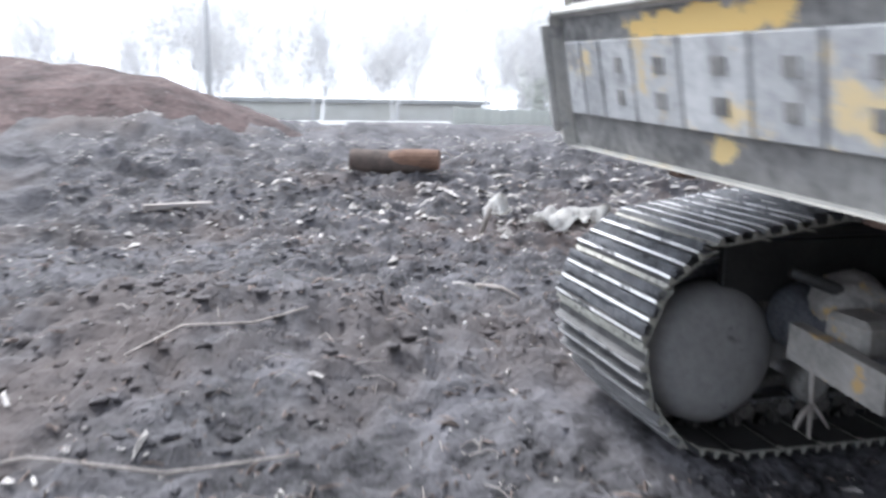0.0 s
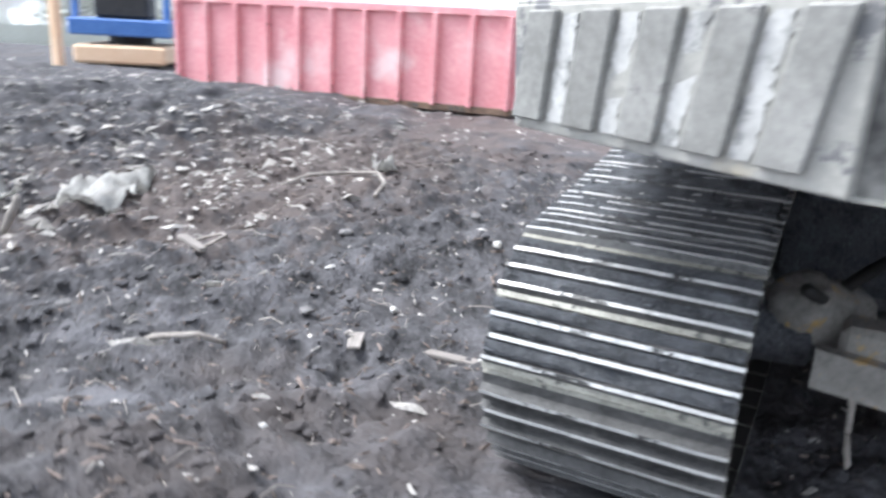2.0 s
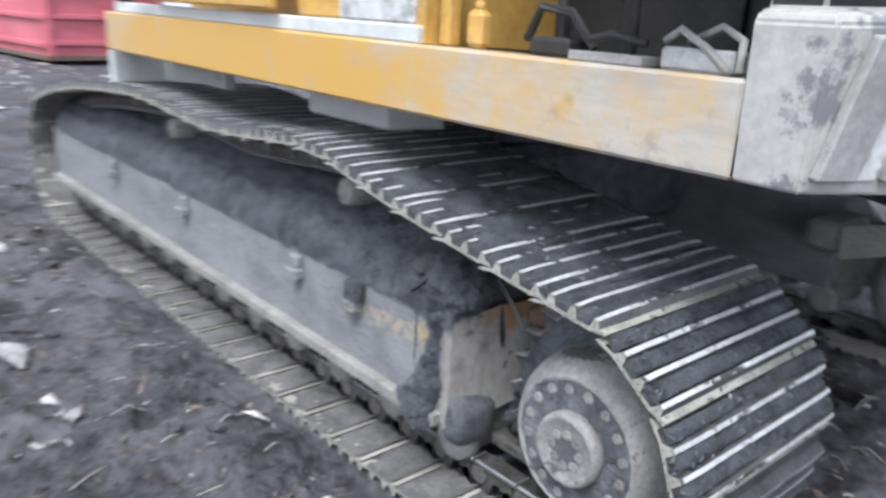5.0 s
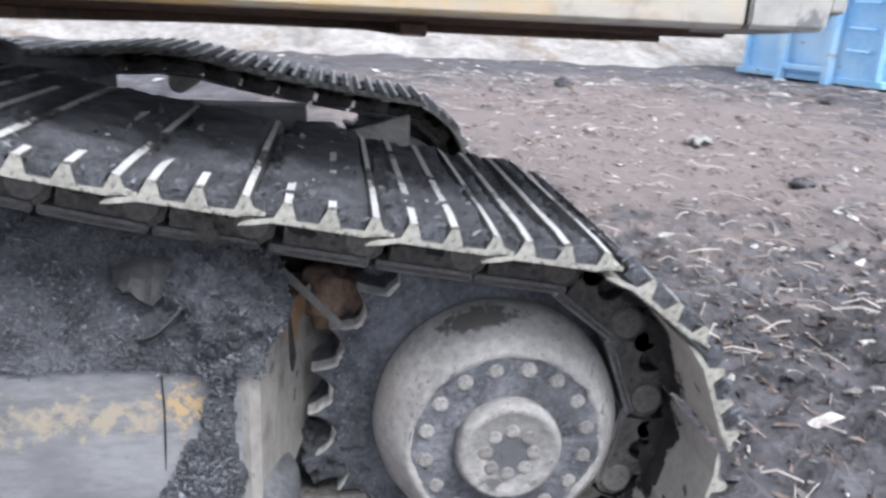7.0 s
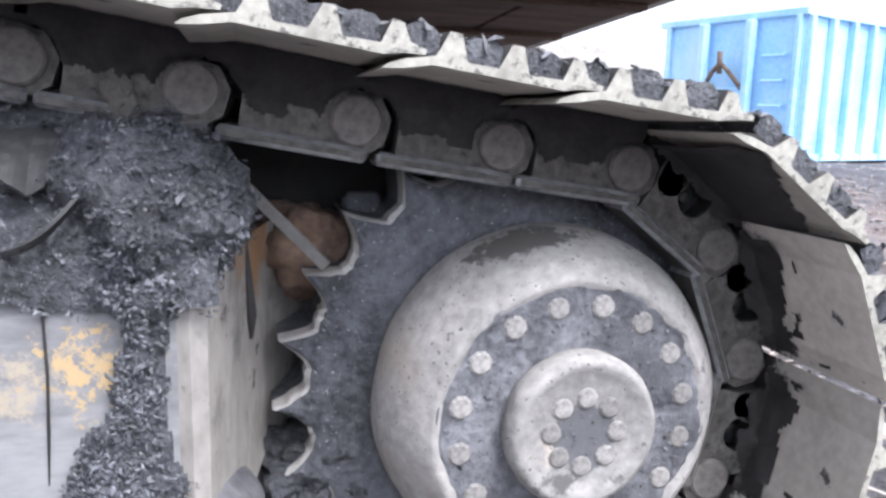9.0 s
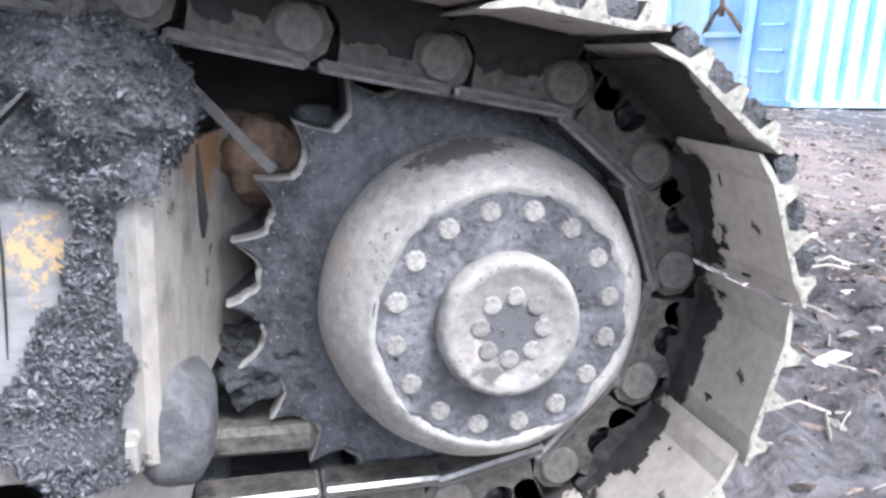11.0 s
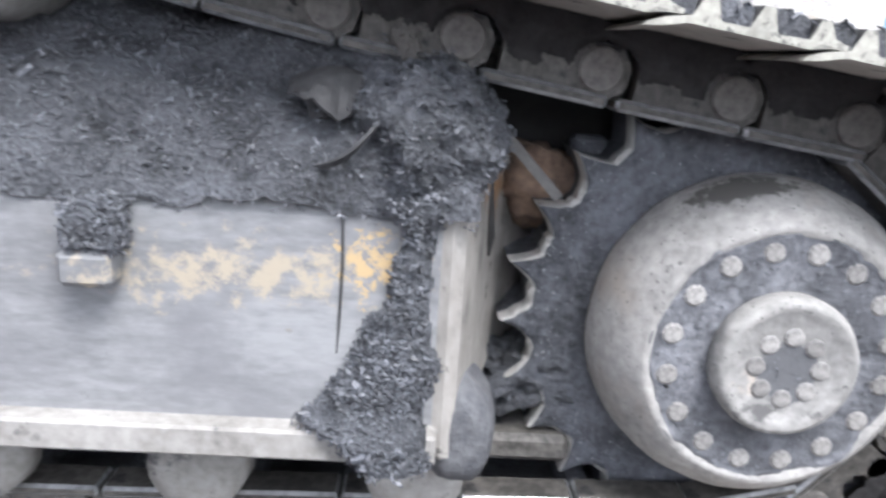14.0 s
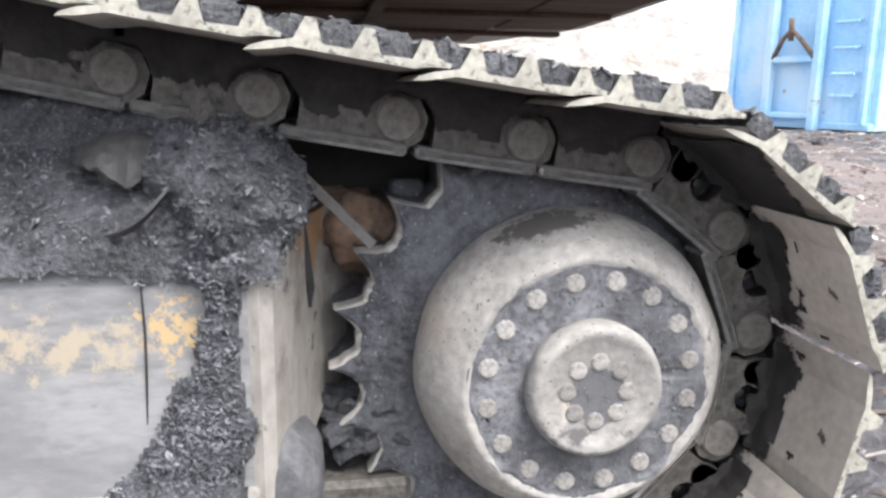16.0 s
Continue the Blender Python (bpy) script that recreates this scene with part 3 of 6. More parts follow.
def crawler(dy, dz, near):
    """One endless track: its pins and bushings, with every shoe and link under them."""
    # soil packed between the links, one ribbon round the whole track
    bm, rings = bmesh.new(), []
    for a, b in zip(pins, pins[1:] + pins[:1]):
        m = seat(a, b, dy, dz)
        for u in (0.04, PITCH - 0.04):
            rings.append([bm.verts.new(m @ Vector((u, y, v))) for y, v in ((-0.108, 0.004), (0.108, 0.004), (0.108, 0.058), (-0.108, 0.058))])
    for p, q in zip(rings, rings[1:] + rings[:1]):
        for k in range(4):
            bm.faces.new((p[k], p[(k + 1) % 4], q[(k + 1) % 4], q[k]))
    bmesh.ops.recalc_face_normals(bm, faces=bm.faces)
    chain = part("crawler_track", bm, MUD, excavator, "steel crawler track packed with dark mud")
    for a, b in zip(pins, pins[1:] + pins[:1]):
        m = seat(a, b, dy, dz)
        ob = new("track_shoe", SHOE_ME)
        ob.parent, ob.matrix_basis = chain, m @ Matrix.Translation((-0.018, 0, 0.062))
        ob = new("track_pin", PIN_ME)
        ob.parent, ob.matrix_basis = chain, m
        for s in (-1, 1):
            if near or s < 0:
                ob = new("chain_link", LINK_ME[s])
                ob.parent, ob.matrix_basis = chain, m
    return chain


track_near = crawler(0, 0, True)
track_far = crawler(*TRACK_FAR, False)

# mud clinging to the inner faces of the shoes that turn down over the sprocket, its colour darkened for shade
order = [k for k, (px, pz) in enumerate(pins) if px > 0.02 and pz > 0.25]
arc_count = len(order)
order += [k for k, (px, pz) in enumerate(pins) if px < -0.1 and pz < 0.3 or px < -4.0]
for i, k in enumerate(order):
    m = seat(pins[k], pins[(k + 1) % len(pins)], 0, 0) @ Matrix.Translation((-0.018, 0, 0.062))
    bm, table = bmesh.new(), {}
    nu, nv, step = 30, 34, 0.0062

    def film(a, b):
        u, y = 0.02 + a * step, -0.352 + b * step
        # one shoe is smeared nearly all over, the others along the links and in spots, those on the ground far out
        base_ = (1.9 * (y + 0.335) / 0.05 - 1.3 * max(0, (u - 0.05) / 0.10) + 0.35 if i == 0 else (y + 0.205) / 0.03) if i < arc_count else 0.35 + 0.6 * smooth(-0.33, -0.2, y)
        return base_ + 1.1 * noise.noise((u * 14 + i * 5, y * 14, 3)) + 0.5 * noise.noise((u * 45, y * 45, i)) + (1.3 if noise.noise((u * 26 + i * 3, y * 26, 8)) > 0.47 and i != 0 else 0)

    for a in range(nu):
        for b in range(nv):
            if film(a, b) > 0:
                quad = []
                for p in ((a, b), (a + 1, b), (a + 1, b + 1), (a, b + 1)):
                    if p not in table:
                        u, y = 0.02 + p[0] * step, -0.352 + p[1] * step
                        t = min(max(film(*p), -0.2) * 0.004, 0.007)
                        table[p] = bm.verts.new(m @ Vector((min(u, 0.205), y, -0.0012 - t - 0.012 * smooth(0.05, 0.02, u))))
                    quad.append(table[p])
                bm.faces.new(quad)
    if len(bm.faces):
        bmesh.ops.recalc_face_normals(bm, faces=bm.faces)
        tagged(part("clinging_mud", bm, SHADED_GRIME if i < arc_count else DRYMUD, track_near, smooth=True), kind="stuff")
    else:
        bm.free()

# mud clinging to the outer faces of the links, thickest towards the shoes, its colour darkened for shade
for k, (a, b) in enumerate(zip(pins, pins[1:] + pins[:1])):
    if a[0] < -1.5 or a[1] < 0.2:
        continue
    m, arc = seat(a, b, 0, 0), a[0] > 0.05
    bm, table, step = bmesh.new(), {}, 0.0029

    def coat(i, j):
        u, v = -0.004 + i * step, -0.028 + j * step
        f = (v - (0.034 if arc else -0.004)) / 0.018 + 1.5 * noise.noise((u * 22 + k * 7, v * 22, 1)) + 0.7 * noise.noise((u * 60 + k * 3, v * 60, 4))
        return f - 2.6 * max(smooth(0.047, 0.030, math.hypot(u - PITCH, v)), smooth(0.047, 0.030, math.hypot(u, v)))

    for i in range(66):
        for j in range(31):
            if coat(i, j) > 0:
                quad = []
                for q in ((i, j), (i + 1, j), (i + 1, j + 1), (i, j + 1)):
                    if q not in table:
                        t = min(max(coat(*q), -0.3) * 0.005, 0.012)
                        table[q] = bm.verts.new(m @ Vector((-0.004 + q[0] * step, -0.1535 - t, min(-0.028 + q[1] * step, 0.061))))
                    quad.append(table[q])
                bm.faces.new(quad)
    if len(bm.faces):
        bmesh.ops.recalc_face_normals(bm, faces=bm.faces)
        tagged(part("link_mud", bm, SHADED_GRIME, track_near, smooth=True), kind="stuff")
    else:
        bm.free()

# mud caked between the grousers of the upper run
spots, bm = [], bmesh.new()
for a, b in zip(pins, pins[1:] + pins[:1]):
    if a[1] < 0.58 or a[0] < -4.0:
        continue
    m = seat(a, b, 0, 0) @ Matrix.Translation((-0.018, 0, 0.062))
    for u0, u1 in ((0.078, 0.116), (0.142, 0.182), (0.018, 0.052)):
        nx, ny = 4, 46
        grid = []
        for j in range(ny + 1):
            y = -SHOE_W / 2 + 0.004 + (SHOE_W - 0.008) * j / ny
            edge = min(1, (y + SHOE_W / 2) / 0.01 + 0.55)
            fill = 0.028 + 0.03 * smooth(-0.8, -1.7, a[0]) * smooth(0.1, -0.2, y) + 0.030 * noise.noise((a[0] * 9 + u0 * 30, y * 5, 1)) - 0.008 * smooth(-0.2, 0.2, y)
            row = []
            for i in range(nx + 1):
                h = fill + 0.010 * noise.noise((a[0] * 50 + u0 * 90 + i, y * 60, 5))
                h = min(max(h, -0.004), 0.029 + 0.005 * noise.noise((a[0] * 40, y * 30, 7))) * edge if 0 < i < nx else min(max(h, -0.002), 0.02) * edge
                row.append(bm.verts.new(m @ Vector((u0 + (u1 - u0) * i / nx, y, 0.009 + h))))
                if h > 0.012 and random.random() < 0.5:
                    spots.append((row[-1].co.copy(), (0, 0, 1)))
            grid.append(row)
        for p, q in zip(grid, grid[1:]):
            for i in range(nx):
                bm.faces.new((p[i], p[i + 1], q[i + 1], q[i]))
        bm.faces.new([v for v in grid[0]] + [bm.verts.new(m @ Vector((u1, -SHOE_W / 2 + 0.004, 0.009))), bm.verts.new(m @ Vector((u0, -SHOE_W / 2 + 0.004, 0.009)))])
for a, b in zip(pins, pins[1:] + pins[:1]):
    if a[1] < 0.8 or not -1.9 < a[0] < -0.2:
        continue
    m = seat(a, b, 0, 0) @ Matrix.Translation((-0.018, 0, 0.062))
    grid = []
    for j in range(53):
        y = -SHOE_W / 2 + 0.03 + (SHOE_W - 0.04) * j / 52
        row = []
        for i in range(13):
            u = 0.03 + 0.165 * i / 12
            h = 0.029 + 0.008 * smooth(-0.95, -0.8, a[0]) * smooth(-0.2, -0.4, a[0]) + 0.012 * noise.noise((a[0] * 7 + u * 6, y * 6, 3)) + 0.008 * noise.noise((a[0] * 31 + u * 25, y * 25, 6)) + 0.005 * smooth(-0.32, -0.2, y) - 0.02 * smooth(-0.30, -0.34, y)
            row.append(bm.verts.new(m @ Vector((u, y, min(h if 0 < i < 12 and 0 < j < 52 else 0.006, 0.05)))))
            if random.random() < 0.10:
                spots.append((row[-1].co.copy(), (0, 0, 1)))
        grid.append(row)
    for p, q in zip(grid, grid[1:]):
        for i in range(12):
            bm.faces.new((p[i], p[i + 1], q[i + 1], q[i]))
bmesh.ops.recalc_face_normals(bm, faces=bm.faces)
tagged(part("caked_mud", bm, MUD, track_near, "dark fibrous mud caked between the bars", smooth=True), kind="stuff")
tagged(flakes("caked_litter", spots, 0.0040, FLAKE, track_near), kind="stuff")


def sprocket_and_drive(dy, dz, side):
    """The toothed drive wheel with its hub on the side that faces away from the machine."""
    def at(y):
        return dy + side * y
    bm = bmesh.new()
    teeth, outline = 24, []
    for k in range(teeth * 14):
        ph = (k % 14) / 14
        deg = 360 * k / (teeth * 14) + 182.6
        held = max(smooth(252, 278, deg) * (1 - smooth(442, 466, deg)), 0)
        r = 0.368 - 0.044 * min(1, 1.18 * math.sin(math.pi * ph)) ** 0.8 - 0.042 * held
        r += 0.007 * noise.noise((k * 0.23, 0, 8)) + 0.004 * noise.noise((k * 0.9, 0, 3))
        a = radians(deg)
        outline.append((r * math.cos(a), AXLE_Z + dz + r * math.sin(a)))
    n = len(outline)
    cz = AXLE_Z + dz
    levels = [(0.045, 1.0), (0.078, 1.0), (0.085, 0.985), (0.088, 0.955)]
    rings = []
    for y, s in levels:
        worn = [s + (0.016 * noise.noise((k * 0.31, y * 90, 2)) if s < 1 else 0) for k in range(n)]
        rings.append([bm.verts.new((x * w_, at(y), cz + (z - cz) * w_)) for (x, z), w_ in zip(outline, worn)])
    back = [bm.verts.new((x, at(-0.045), z)) for x, z in outline]
    rings = [back] + rings
    for j, (p, q) in enumerate(zip(rings, rings[1:])):
        for k in range(n):
            bm.faces.new((p[k], p[(k + 1) % n], q[(k + 1) % n], q[k])).material_index = 1 if j in (1, 2) else 0
    hub_ring = [bm.verts.new((0.22 * math.cos(2 * math.pi * k / n + radians(182.6)), at(0.092), cz + 0.22 * math.sin(2 * math.pi * k / n + radians(182.6)))) for k in range(n)]
    for k in range(n):
        bm.faces.new((rings[-1][k], rings[-1][(k + 1) % n], hub_ring[(k + 1) % n], hub_ring[k]))
    bm.faces.new(back)
    bmesh.ops.recalc_face_normals(bm, faces=bm.faces)
    wheel = part("drive_sprocket", bm, [GREASE, TOOTH], excavator, "dark greasy drive sprocket with worn bright teeth")
    bm = lathe(bmesh.new(), [(at(0.05), 0.21), (at(0.098), 0.236), (at(0.115), 0.240), (at(0.155), 0.236), (at(0.195), 0.222), (at(0.222), 0.202), (at(0.236), 0.188), (at(0.240), 0.180), (at(0.232), 0.172), (at(0.231), 0.14), (at(0.230), 0.09)], 0, cz, 72, None, 0.012)
    drum = part("final_drive", bm, DRUM, wheel, "dusty grey final drive drum with a mud-filled face")
    bm = lathe(bmesh.new(), [(at(0.222), 0.098), (at(0.256), 0.099), (at(0.268), 0.094), (at(0.272), 0.086), (at(0.266), 0.078), (at(0.264), 0.02)], 0, cz, 48, None, 0.012)
    part("hub_cover", bm, HUB, wheel, "round dusty hub cover")
    for k in range(16):
        a = radians(101 + 22.5 * k)
        ob = hex_bolt(wheel, (0.1525 * math.cos(a), at(0.228), cz + 0.1525 * math.sin(a)), side, 0.0155, 0.010)
    for k in range(8):
        a = radians(88 + 45 * k)
        hex_bolt(wheel, (0.044 * math.cos(a), at(0.262), cz + 0.044 * math.sin(a)), side, 0.0135, 0.006)
    return wheel


BOLT_ME = {}


def hex_bolt(parent, where, side, r, h):
    """A worn, nearly round bolt head; alike heads share one mesh."""
    key = (side, r, h)
    if key not in BOLT_ME:
        bm = tube(bmesh.new(), [(0, 0, 0), (0, side * h * 0.7, 0), (0, side * h, 0)], [r * 1.06, r, r * 0.78], 10)
        bmesh.ops.recalc_face_normals(bm, faces=bm.faces)
        me = bpy.data.meshes.new("bolt")
        bm.to_mesh(me)
        bm.free()
        me.materials.append(BOLT)
        BOLT_ME[key] = me
    ob = new("bolt", BOLT_ME[key])
    ob.parent, ob.location, ob.rotation_euler = parent, where, (0, random.uniform(0, 1), 0)
    return ob


sprocket_and_drive(0, 0, -1)
sprocket_and_drive(*TRACK_FAR, 1)
# mud caked over the drum's face, ending in a ragged eight-sided edge
rows = []
bm = bmesh.new()
for i in range(144):
    a = 2 * math.pi * i / 144
    reach = 0.177 / math.cos((a + radians(8)) % radians(45) - radians(22.5)) + 0.007 * noise.noise((math.cos(a) * 4, math.sin(a) * 4, 1)) + 0.005 * noise.noise((math.cos(a) * 14, math.sin(a) * 14, 2))
    row = []
    for j in range(17):
        r = 0.097 + (min(reach, 0.187) - 0.097) * j / 16
        x, z = r * math.cos(a), AXLE_Z + r * math.sin(a)
        y = 0.2345 + 0.0030 * noise.noise((x * 22, z * 22, 5)) + 0.0016 * noise.noise((x * 70, z * 70, 2))
        row.append(bm.verts.new((x, -(y + 0.006 * smooth(0.172, 0.182, r) if j < 16 else 0.229), z)))
    rows.append(row)
for p, q in zip(rows, rows[1:] + rows[:1]):
    for j in range(16):
        bm.faces.new((p[j], q[j], q[j + 1], p[j + 1]))
bmesh.ops.recalc_face_normals(bm, faces=bm.faces)
tagged(part("face_mud", bm, FACEMUD, excavator, "blue-grey mud caked on the drum's face", smooth=True), kind="stuff")
# grit on the hub's face and the sprocket
spots = []
for k in range(2600):
    a, r = random.uniform(0, 6.283), 0.30 * math.sqrt(random.random())
    if 0.100 < r < 0.168:
        spots.append(((r * math.cos(a), -0.2352, AXLE_Z + r * math.sin(a)), (0, -1, 0)))
    elif r > 0.235:
        spots.append(((r * math.cos(a), -0.0885, AXLE_Z + r * math.sin(a)), (0, -1, 0)))
    elif r < 0.03:
        spots.append(((r * math.cos(a), -0.265, AXLE_Z + r * math.sin(a)), (0, -1, 0)))
tagged(flakes("hub_grit", spots, 0.0019, FLAKE, excavator, long=1.3), kind="stuff")

# inner side of the near drive: a domed cover and the travel motor
for dy, dz, s in ((0, 0, 1), (*TRACK_FAR, -1)):
    bm = lathe(bmesh.new(), [(dy + s * y, r) for y, r in ((0.05, 0.22), (0.09, 0.262), (0.16, 0.268), (0.21, 0.255), (0.245, 0.215), (0.262, 0.14), (0.268, 0.05))], 0.0, AXLE_Z - 0.06 + dz, 48, None, 0.01)
    part("inner_drum", bm, INNER, excavator, "smooth dusty inner drum of the drive")
bm = boxed((-0.46, 2.0, 0.52), (-0.30, 2.36, 0.66), 0.02)
plate(bm, [(-0.30, 2.02, 0.50), (0.02, 2.10, 0.60), (0.02, 2.10, 0.74), (-0.30, 2.02, 0.66)], 0.03)
part("drive_bracket", bm, CLAY, excavator, "pale clay-dusted bracket of the far drive")
bm = lathe(bmesh.new(), [(0.2, 0.10), (0.24, 0.125), (0.30, 0.12), (0.34, 0.10), (0.48, 0.09), (0.50, 0.06)], -0.32, 0.56, 24, None, 0.03)
motor = part("travel_motor", bm, GREASE, excavator, "dark muddy travel motor")
bm = boxed((-0.30, 0.56, 0.56), (-0.14, 0.74, 0.68), 0.02)
part("motor_bracket", bm, OCHRE, motor, "worn yellow bracket")
bm = lump(bmesh.new(), (-0.36, 0.46, 0.65), (0.14, 0.13, 0.115), 0.22, 1.6, 6, 4)
lump(bm, (-0.52, 0.54, 0.58), (0.13, 0.12, 0.12), 0.22, 1.6, 11, 4)
part("motor_housing", bm, OCHRE, motor, "rounded clay-grey housing with yellow paint remains", smooth=True)
bm = bmesh.new()
plate(bm, [(-0.12, 0.50, 0.50), (-0.12, 0.90, 0.46), (-0.12, 0.90, 0.58), (-0.12, 0.50, 0.62)], 0.05)
part("motor_guard", bm, OCHRE, motor, "clay-grey guard with yellow paint remains")
bm = tube(bmesh.new(), [(-0.1, 0.45, 0.78), (-0.3, 0.5, 0.70), (-0.6, 0.62, 0.74), (-1.1, 0.9, 0.85)], 0.022, 8)
tube(bm, [(-0.35, 0.52, 0.62), (-0.6, 0.7, 0.60), (-1.1, 1.0, 0.8)], 0.02, 8)
part("hydraulic_hose", bm, BLACK, motor, smooth=True)
bm = bmesh.new()
tube(bm, [(-0.085, 0.60, 0.55), (-0.075, 0.62, 0.47), (-0.08, 0.625, 0.385)], [0.012, 0.010, 0.009], 6)
for d in ((0.07, -0.07), (-0.06, -0.08), (0.01, -0.11)):
    tube(bm, [(-0.08, 0.625, 0.385), (-0.08 + d[0] * 0.6, 0.63, 0.385 + d[1] * 0.5), (-0.08 + d[0], 0.64, 0.385 + d[1])], [0.009, 0.008, 0.005], 6)
tagged(part("forked_root", bm, TWIG, None, smooth=True), "pale forked root caught under the motor bracket", "root")

# idler wheels at the front
for dy, dz in ((0, 0), TRACK_FAR):
    bm = lathe(bmesh.new(), [(dy - 0.10, 0.10), (dy - 0.10, 0.27), (dy - 0.085, 0.29), (dy + 0.085, 0.29), (dy + 0.10, 0.27), (dy + 0.10, 0.1)], IDLER_X, 0.47 + dz, 40)
    part("idler_wheel", bm, GREASE, excavator)


def track_frame(dy, dz, side):
    """The long beam between the wheels, with its flange, sloped top, end plate, rollers and clamps."""
    def y(v):
        return dy + side * v
    bm = bmesh.new()
    section = [(0.27, 0.365), (0.27, 0.64), (0.262, 0.66), (0.03, 0.80), (-0.18, 0.80), (-0.20, 0.66), (-0.20, 0.31), (0.27, 0.31)]
    xs_ = [-4.32, -3.6, -2.6, -1.6, -0.8, -0.462]
    rows = [[bm.verts.new((x, y(a), b + dz)) for a, b in section] for x in xs_]
    for p, q in zip(rows, rows[1:]):
        for k in range(len(section)):
            bm.faces.new((p[k], p[(k + 1) % len(section)], q[(k + 1) % len(section)], q[k]))
    bm.faces.new(rows[0])
    bm.faces.new(rows[-1])
    bmesh.ops.recalc_face_normals(bm, faces=bm.faces)
    beam = part("track_frame", bm, FRAME, excavator, "grey track frame with flaking yellow paint")
    part("frame_flange", boxed((-4.30, min(y(0.20), y(0.305)), 0.324 + dz), (-0.462, max(y(0.20), y(0.305)), 0.366 + dz), 0.004), CLAY, beam, "pale clay-dusted bottom flange")
    # rounded pale corner and the slanting end plate
    bm = bmesh.new()
    pts = [(-0.475, 0.268), (-0.455, 0.274), (-0.438, 0.266), (-0.428, 0.235), (-0.398, 0.11), (-0.368, 0.01), (-0.31, -0.08), (-0.22, -0.15), (-0.22, -0.19), (-0.48, -0.12)]
    top = [0.655, 0.662, 0.66, 0.668, 0.695, 0.70, 0.70, 0.69, 0.69, 0.66]
    low = [bm.verts.new((px, y(py), 0.318 + dz + (0.07 if -0.41 < px else 0))) for px, py in pts]
    high = [bm.verts.new((px, y(py), t + dz)) for (px, py), t in zip(pts, top)]
    for k in range(len(pts)):
        bm.faces.new((low[k], low[(k + 1) % len(pts)], high[(k + 1) % len(pts)], high[k]))
    bm.faces.new(high)
    bm.faces.new(low)
    bmesh.ops.recalc_face_normals(bm, faces=bm.faces)
    part("end_plate", bm, END, beam, "clay-streaked slanting end plate")
    bm = lump(bmesh.new(), (0, 0, 0), (1, 1, 1), 0.10, 1.5, 2, 4)
    for v in bm.verts:
        q = Vector([s * math.copysign(abs(c) ** 0.62, c) for s, c in zip((0.050, 0.085, 0.090), v.co)])
        q.z -= max(q.z, 0) * 8.0 * (q.x + 0.02)
        v.co = Vector((-0.428, y(0.185), 0.352 + dz)) + q
    part("guide_nose", bm, NOSE, beam, "rounded cast guide nose", smooth=True)
    for k in range(12):
        x = -0.485 - 0.318 * k
        bm = lathe(bmesh.new(), [(dy - 0.20, 0.05), (dy - 0.195, 0.072), (dy - 0.15, 0.078), (dy - 0.148, 0.062), (dy + 0.148, 0.062), (dy + 0.15, 0.078), (dy + 0.195, 0.072), (dy + 0.20, 0.05)], x, 0.245 + dz, 20, None, 0.01)
        part("track_roller", bm, CLAY, beam)
    for x in (-1.06, -2.52):
        bm = lathe(bmesh.new(), [(y(-0.16), 0.04), (y(-0.155), 0.052), (y(0.17), 0.052), (y(0.215), 0.047), (y(0.225), 0.034)], x, 0.905 + dz, 24)
        part("carrier_roller", bm, CLAY, beam, "pale worn carrier roller")
    for x in (-0.90, -1.27, -2.26, -3.18):
        bm = boxed((x - 0.032, min(y(0.268), y(0.315)), 0.546 + dz), (x + 0.034, max(y(0.268), y(0.315)), 0.592 + dz), 0.008)
        bx(bm, (x - 0.026, min(y(0.268), y(0.30)), 0.590 + dz), (x + 0.028, max(y(0.268), y(0.30)), 0.640 + dz), 0.008)
        part("frame_clamp", bm, FRAME, beam)
    return beam


beam_near = track_frame(0, 0, -1)
track_frame(*TRACK_FAR, 1)
# a thin dark line down the frame's face, laid on as a tube
bm = tube(bmesh.new(), [(-0.594, -0.2705, 0.664), (-0.592, -0.272, 0.58), (-0.594, -0.272, 0.52), (-0.597, -0.2705, 0.462)], [0.0014, 0.0018, 0.0018, 0.0008], 6)
part("frame_line", bm, BLACK, beam_near, "thin dark upright line on the frame's face")
bm = plate(bmesh.new(), [(-0.416, -0.118, 0.765), (-0.4065, -0.122, 0.7745), (-0.2955, -0.122, 0.660), (-0.305, -0.118, 0.650)], 0.005)
part("scraper_strip", bm, STRIP, beam_near, "thin bent steel strip")
bm = lump(bmesh.new(), (-0.315, 0.03, 0.655), (0.080, 0.07, 0.066), 0.35, 2.2, 5, 4)
part("inner_casting", bm, RUST, beam_near, "rusty casting behind the sprocket", smooth=True)
bm = boxed((-0.42, -0.10, 0.222), (-0.24, 0.12, 0.268), 0.01)
part("lower_guard", bm, LINK, beam_near, "dark muddy lower guard")
bm = tube(bmesh.new(), [(-0.400, -0.110, 0.688), (-0.398, -0.108, 0.64), (-0.395, -0.104, 0.59), (-0.394, -0.100, 0.56)], [0.004, 0.008, 0.010, 0.003], 7)
part("plate_slot", bm, BLACK, beam_near)
# added black fillers: they block the sky and stand in for shade
part("gap_filler", boxed((-1.1, 0.16, 0.6), (-0.02, 0.20, 0.835), 0.006), BLACK, beam_near, "black filler plate added to darken the gap behind the chain")
part("gap_filler", boxed((-1.1, 0.16, 0.836), (-0.30, 0.20, 0.885), 0.006), BLACK, beam_near)
part("casting_lug", boxed((-0.262, 0.02, 0.655), (-0.205, 0.06, 0.735), 0.006), GREASE, beam_near)
bm = lump(bmesh.new(), (-0.315, -0.02, 0.35), (0.09, 0.07, 0.06), 0.5, 3, 3, 4)
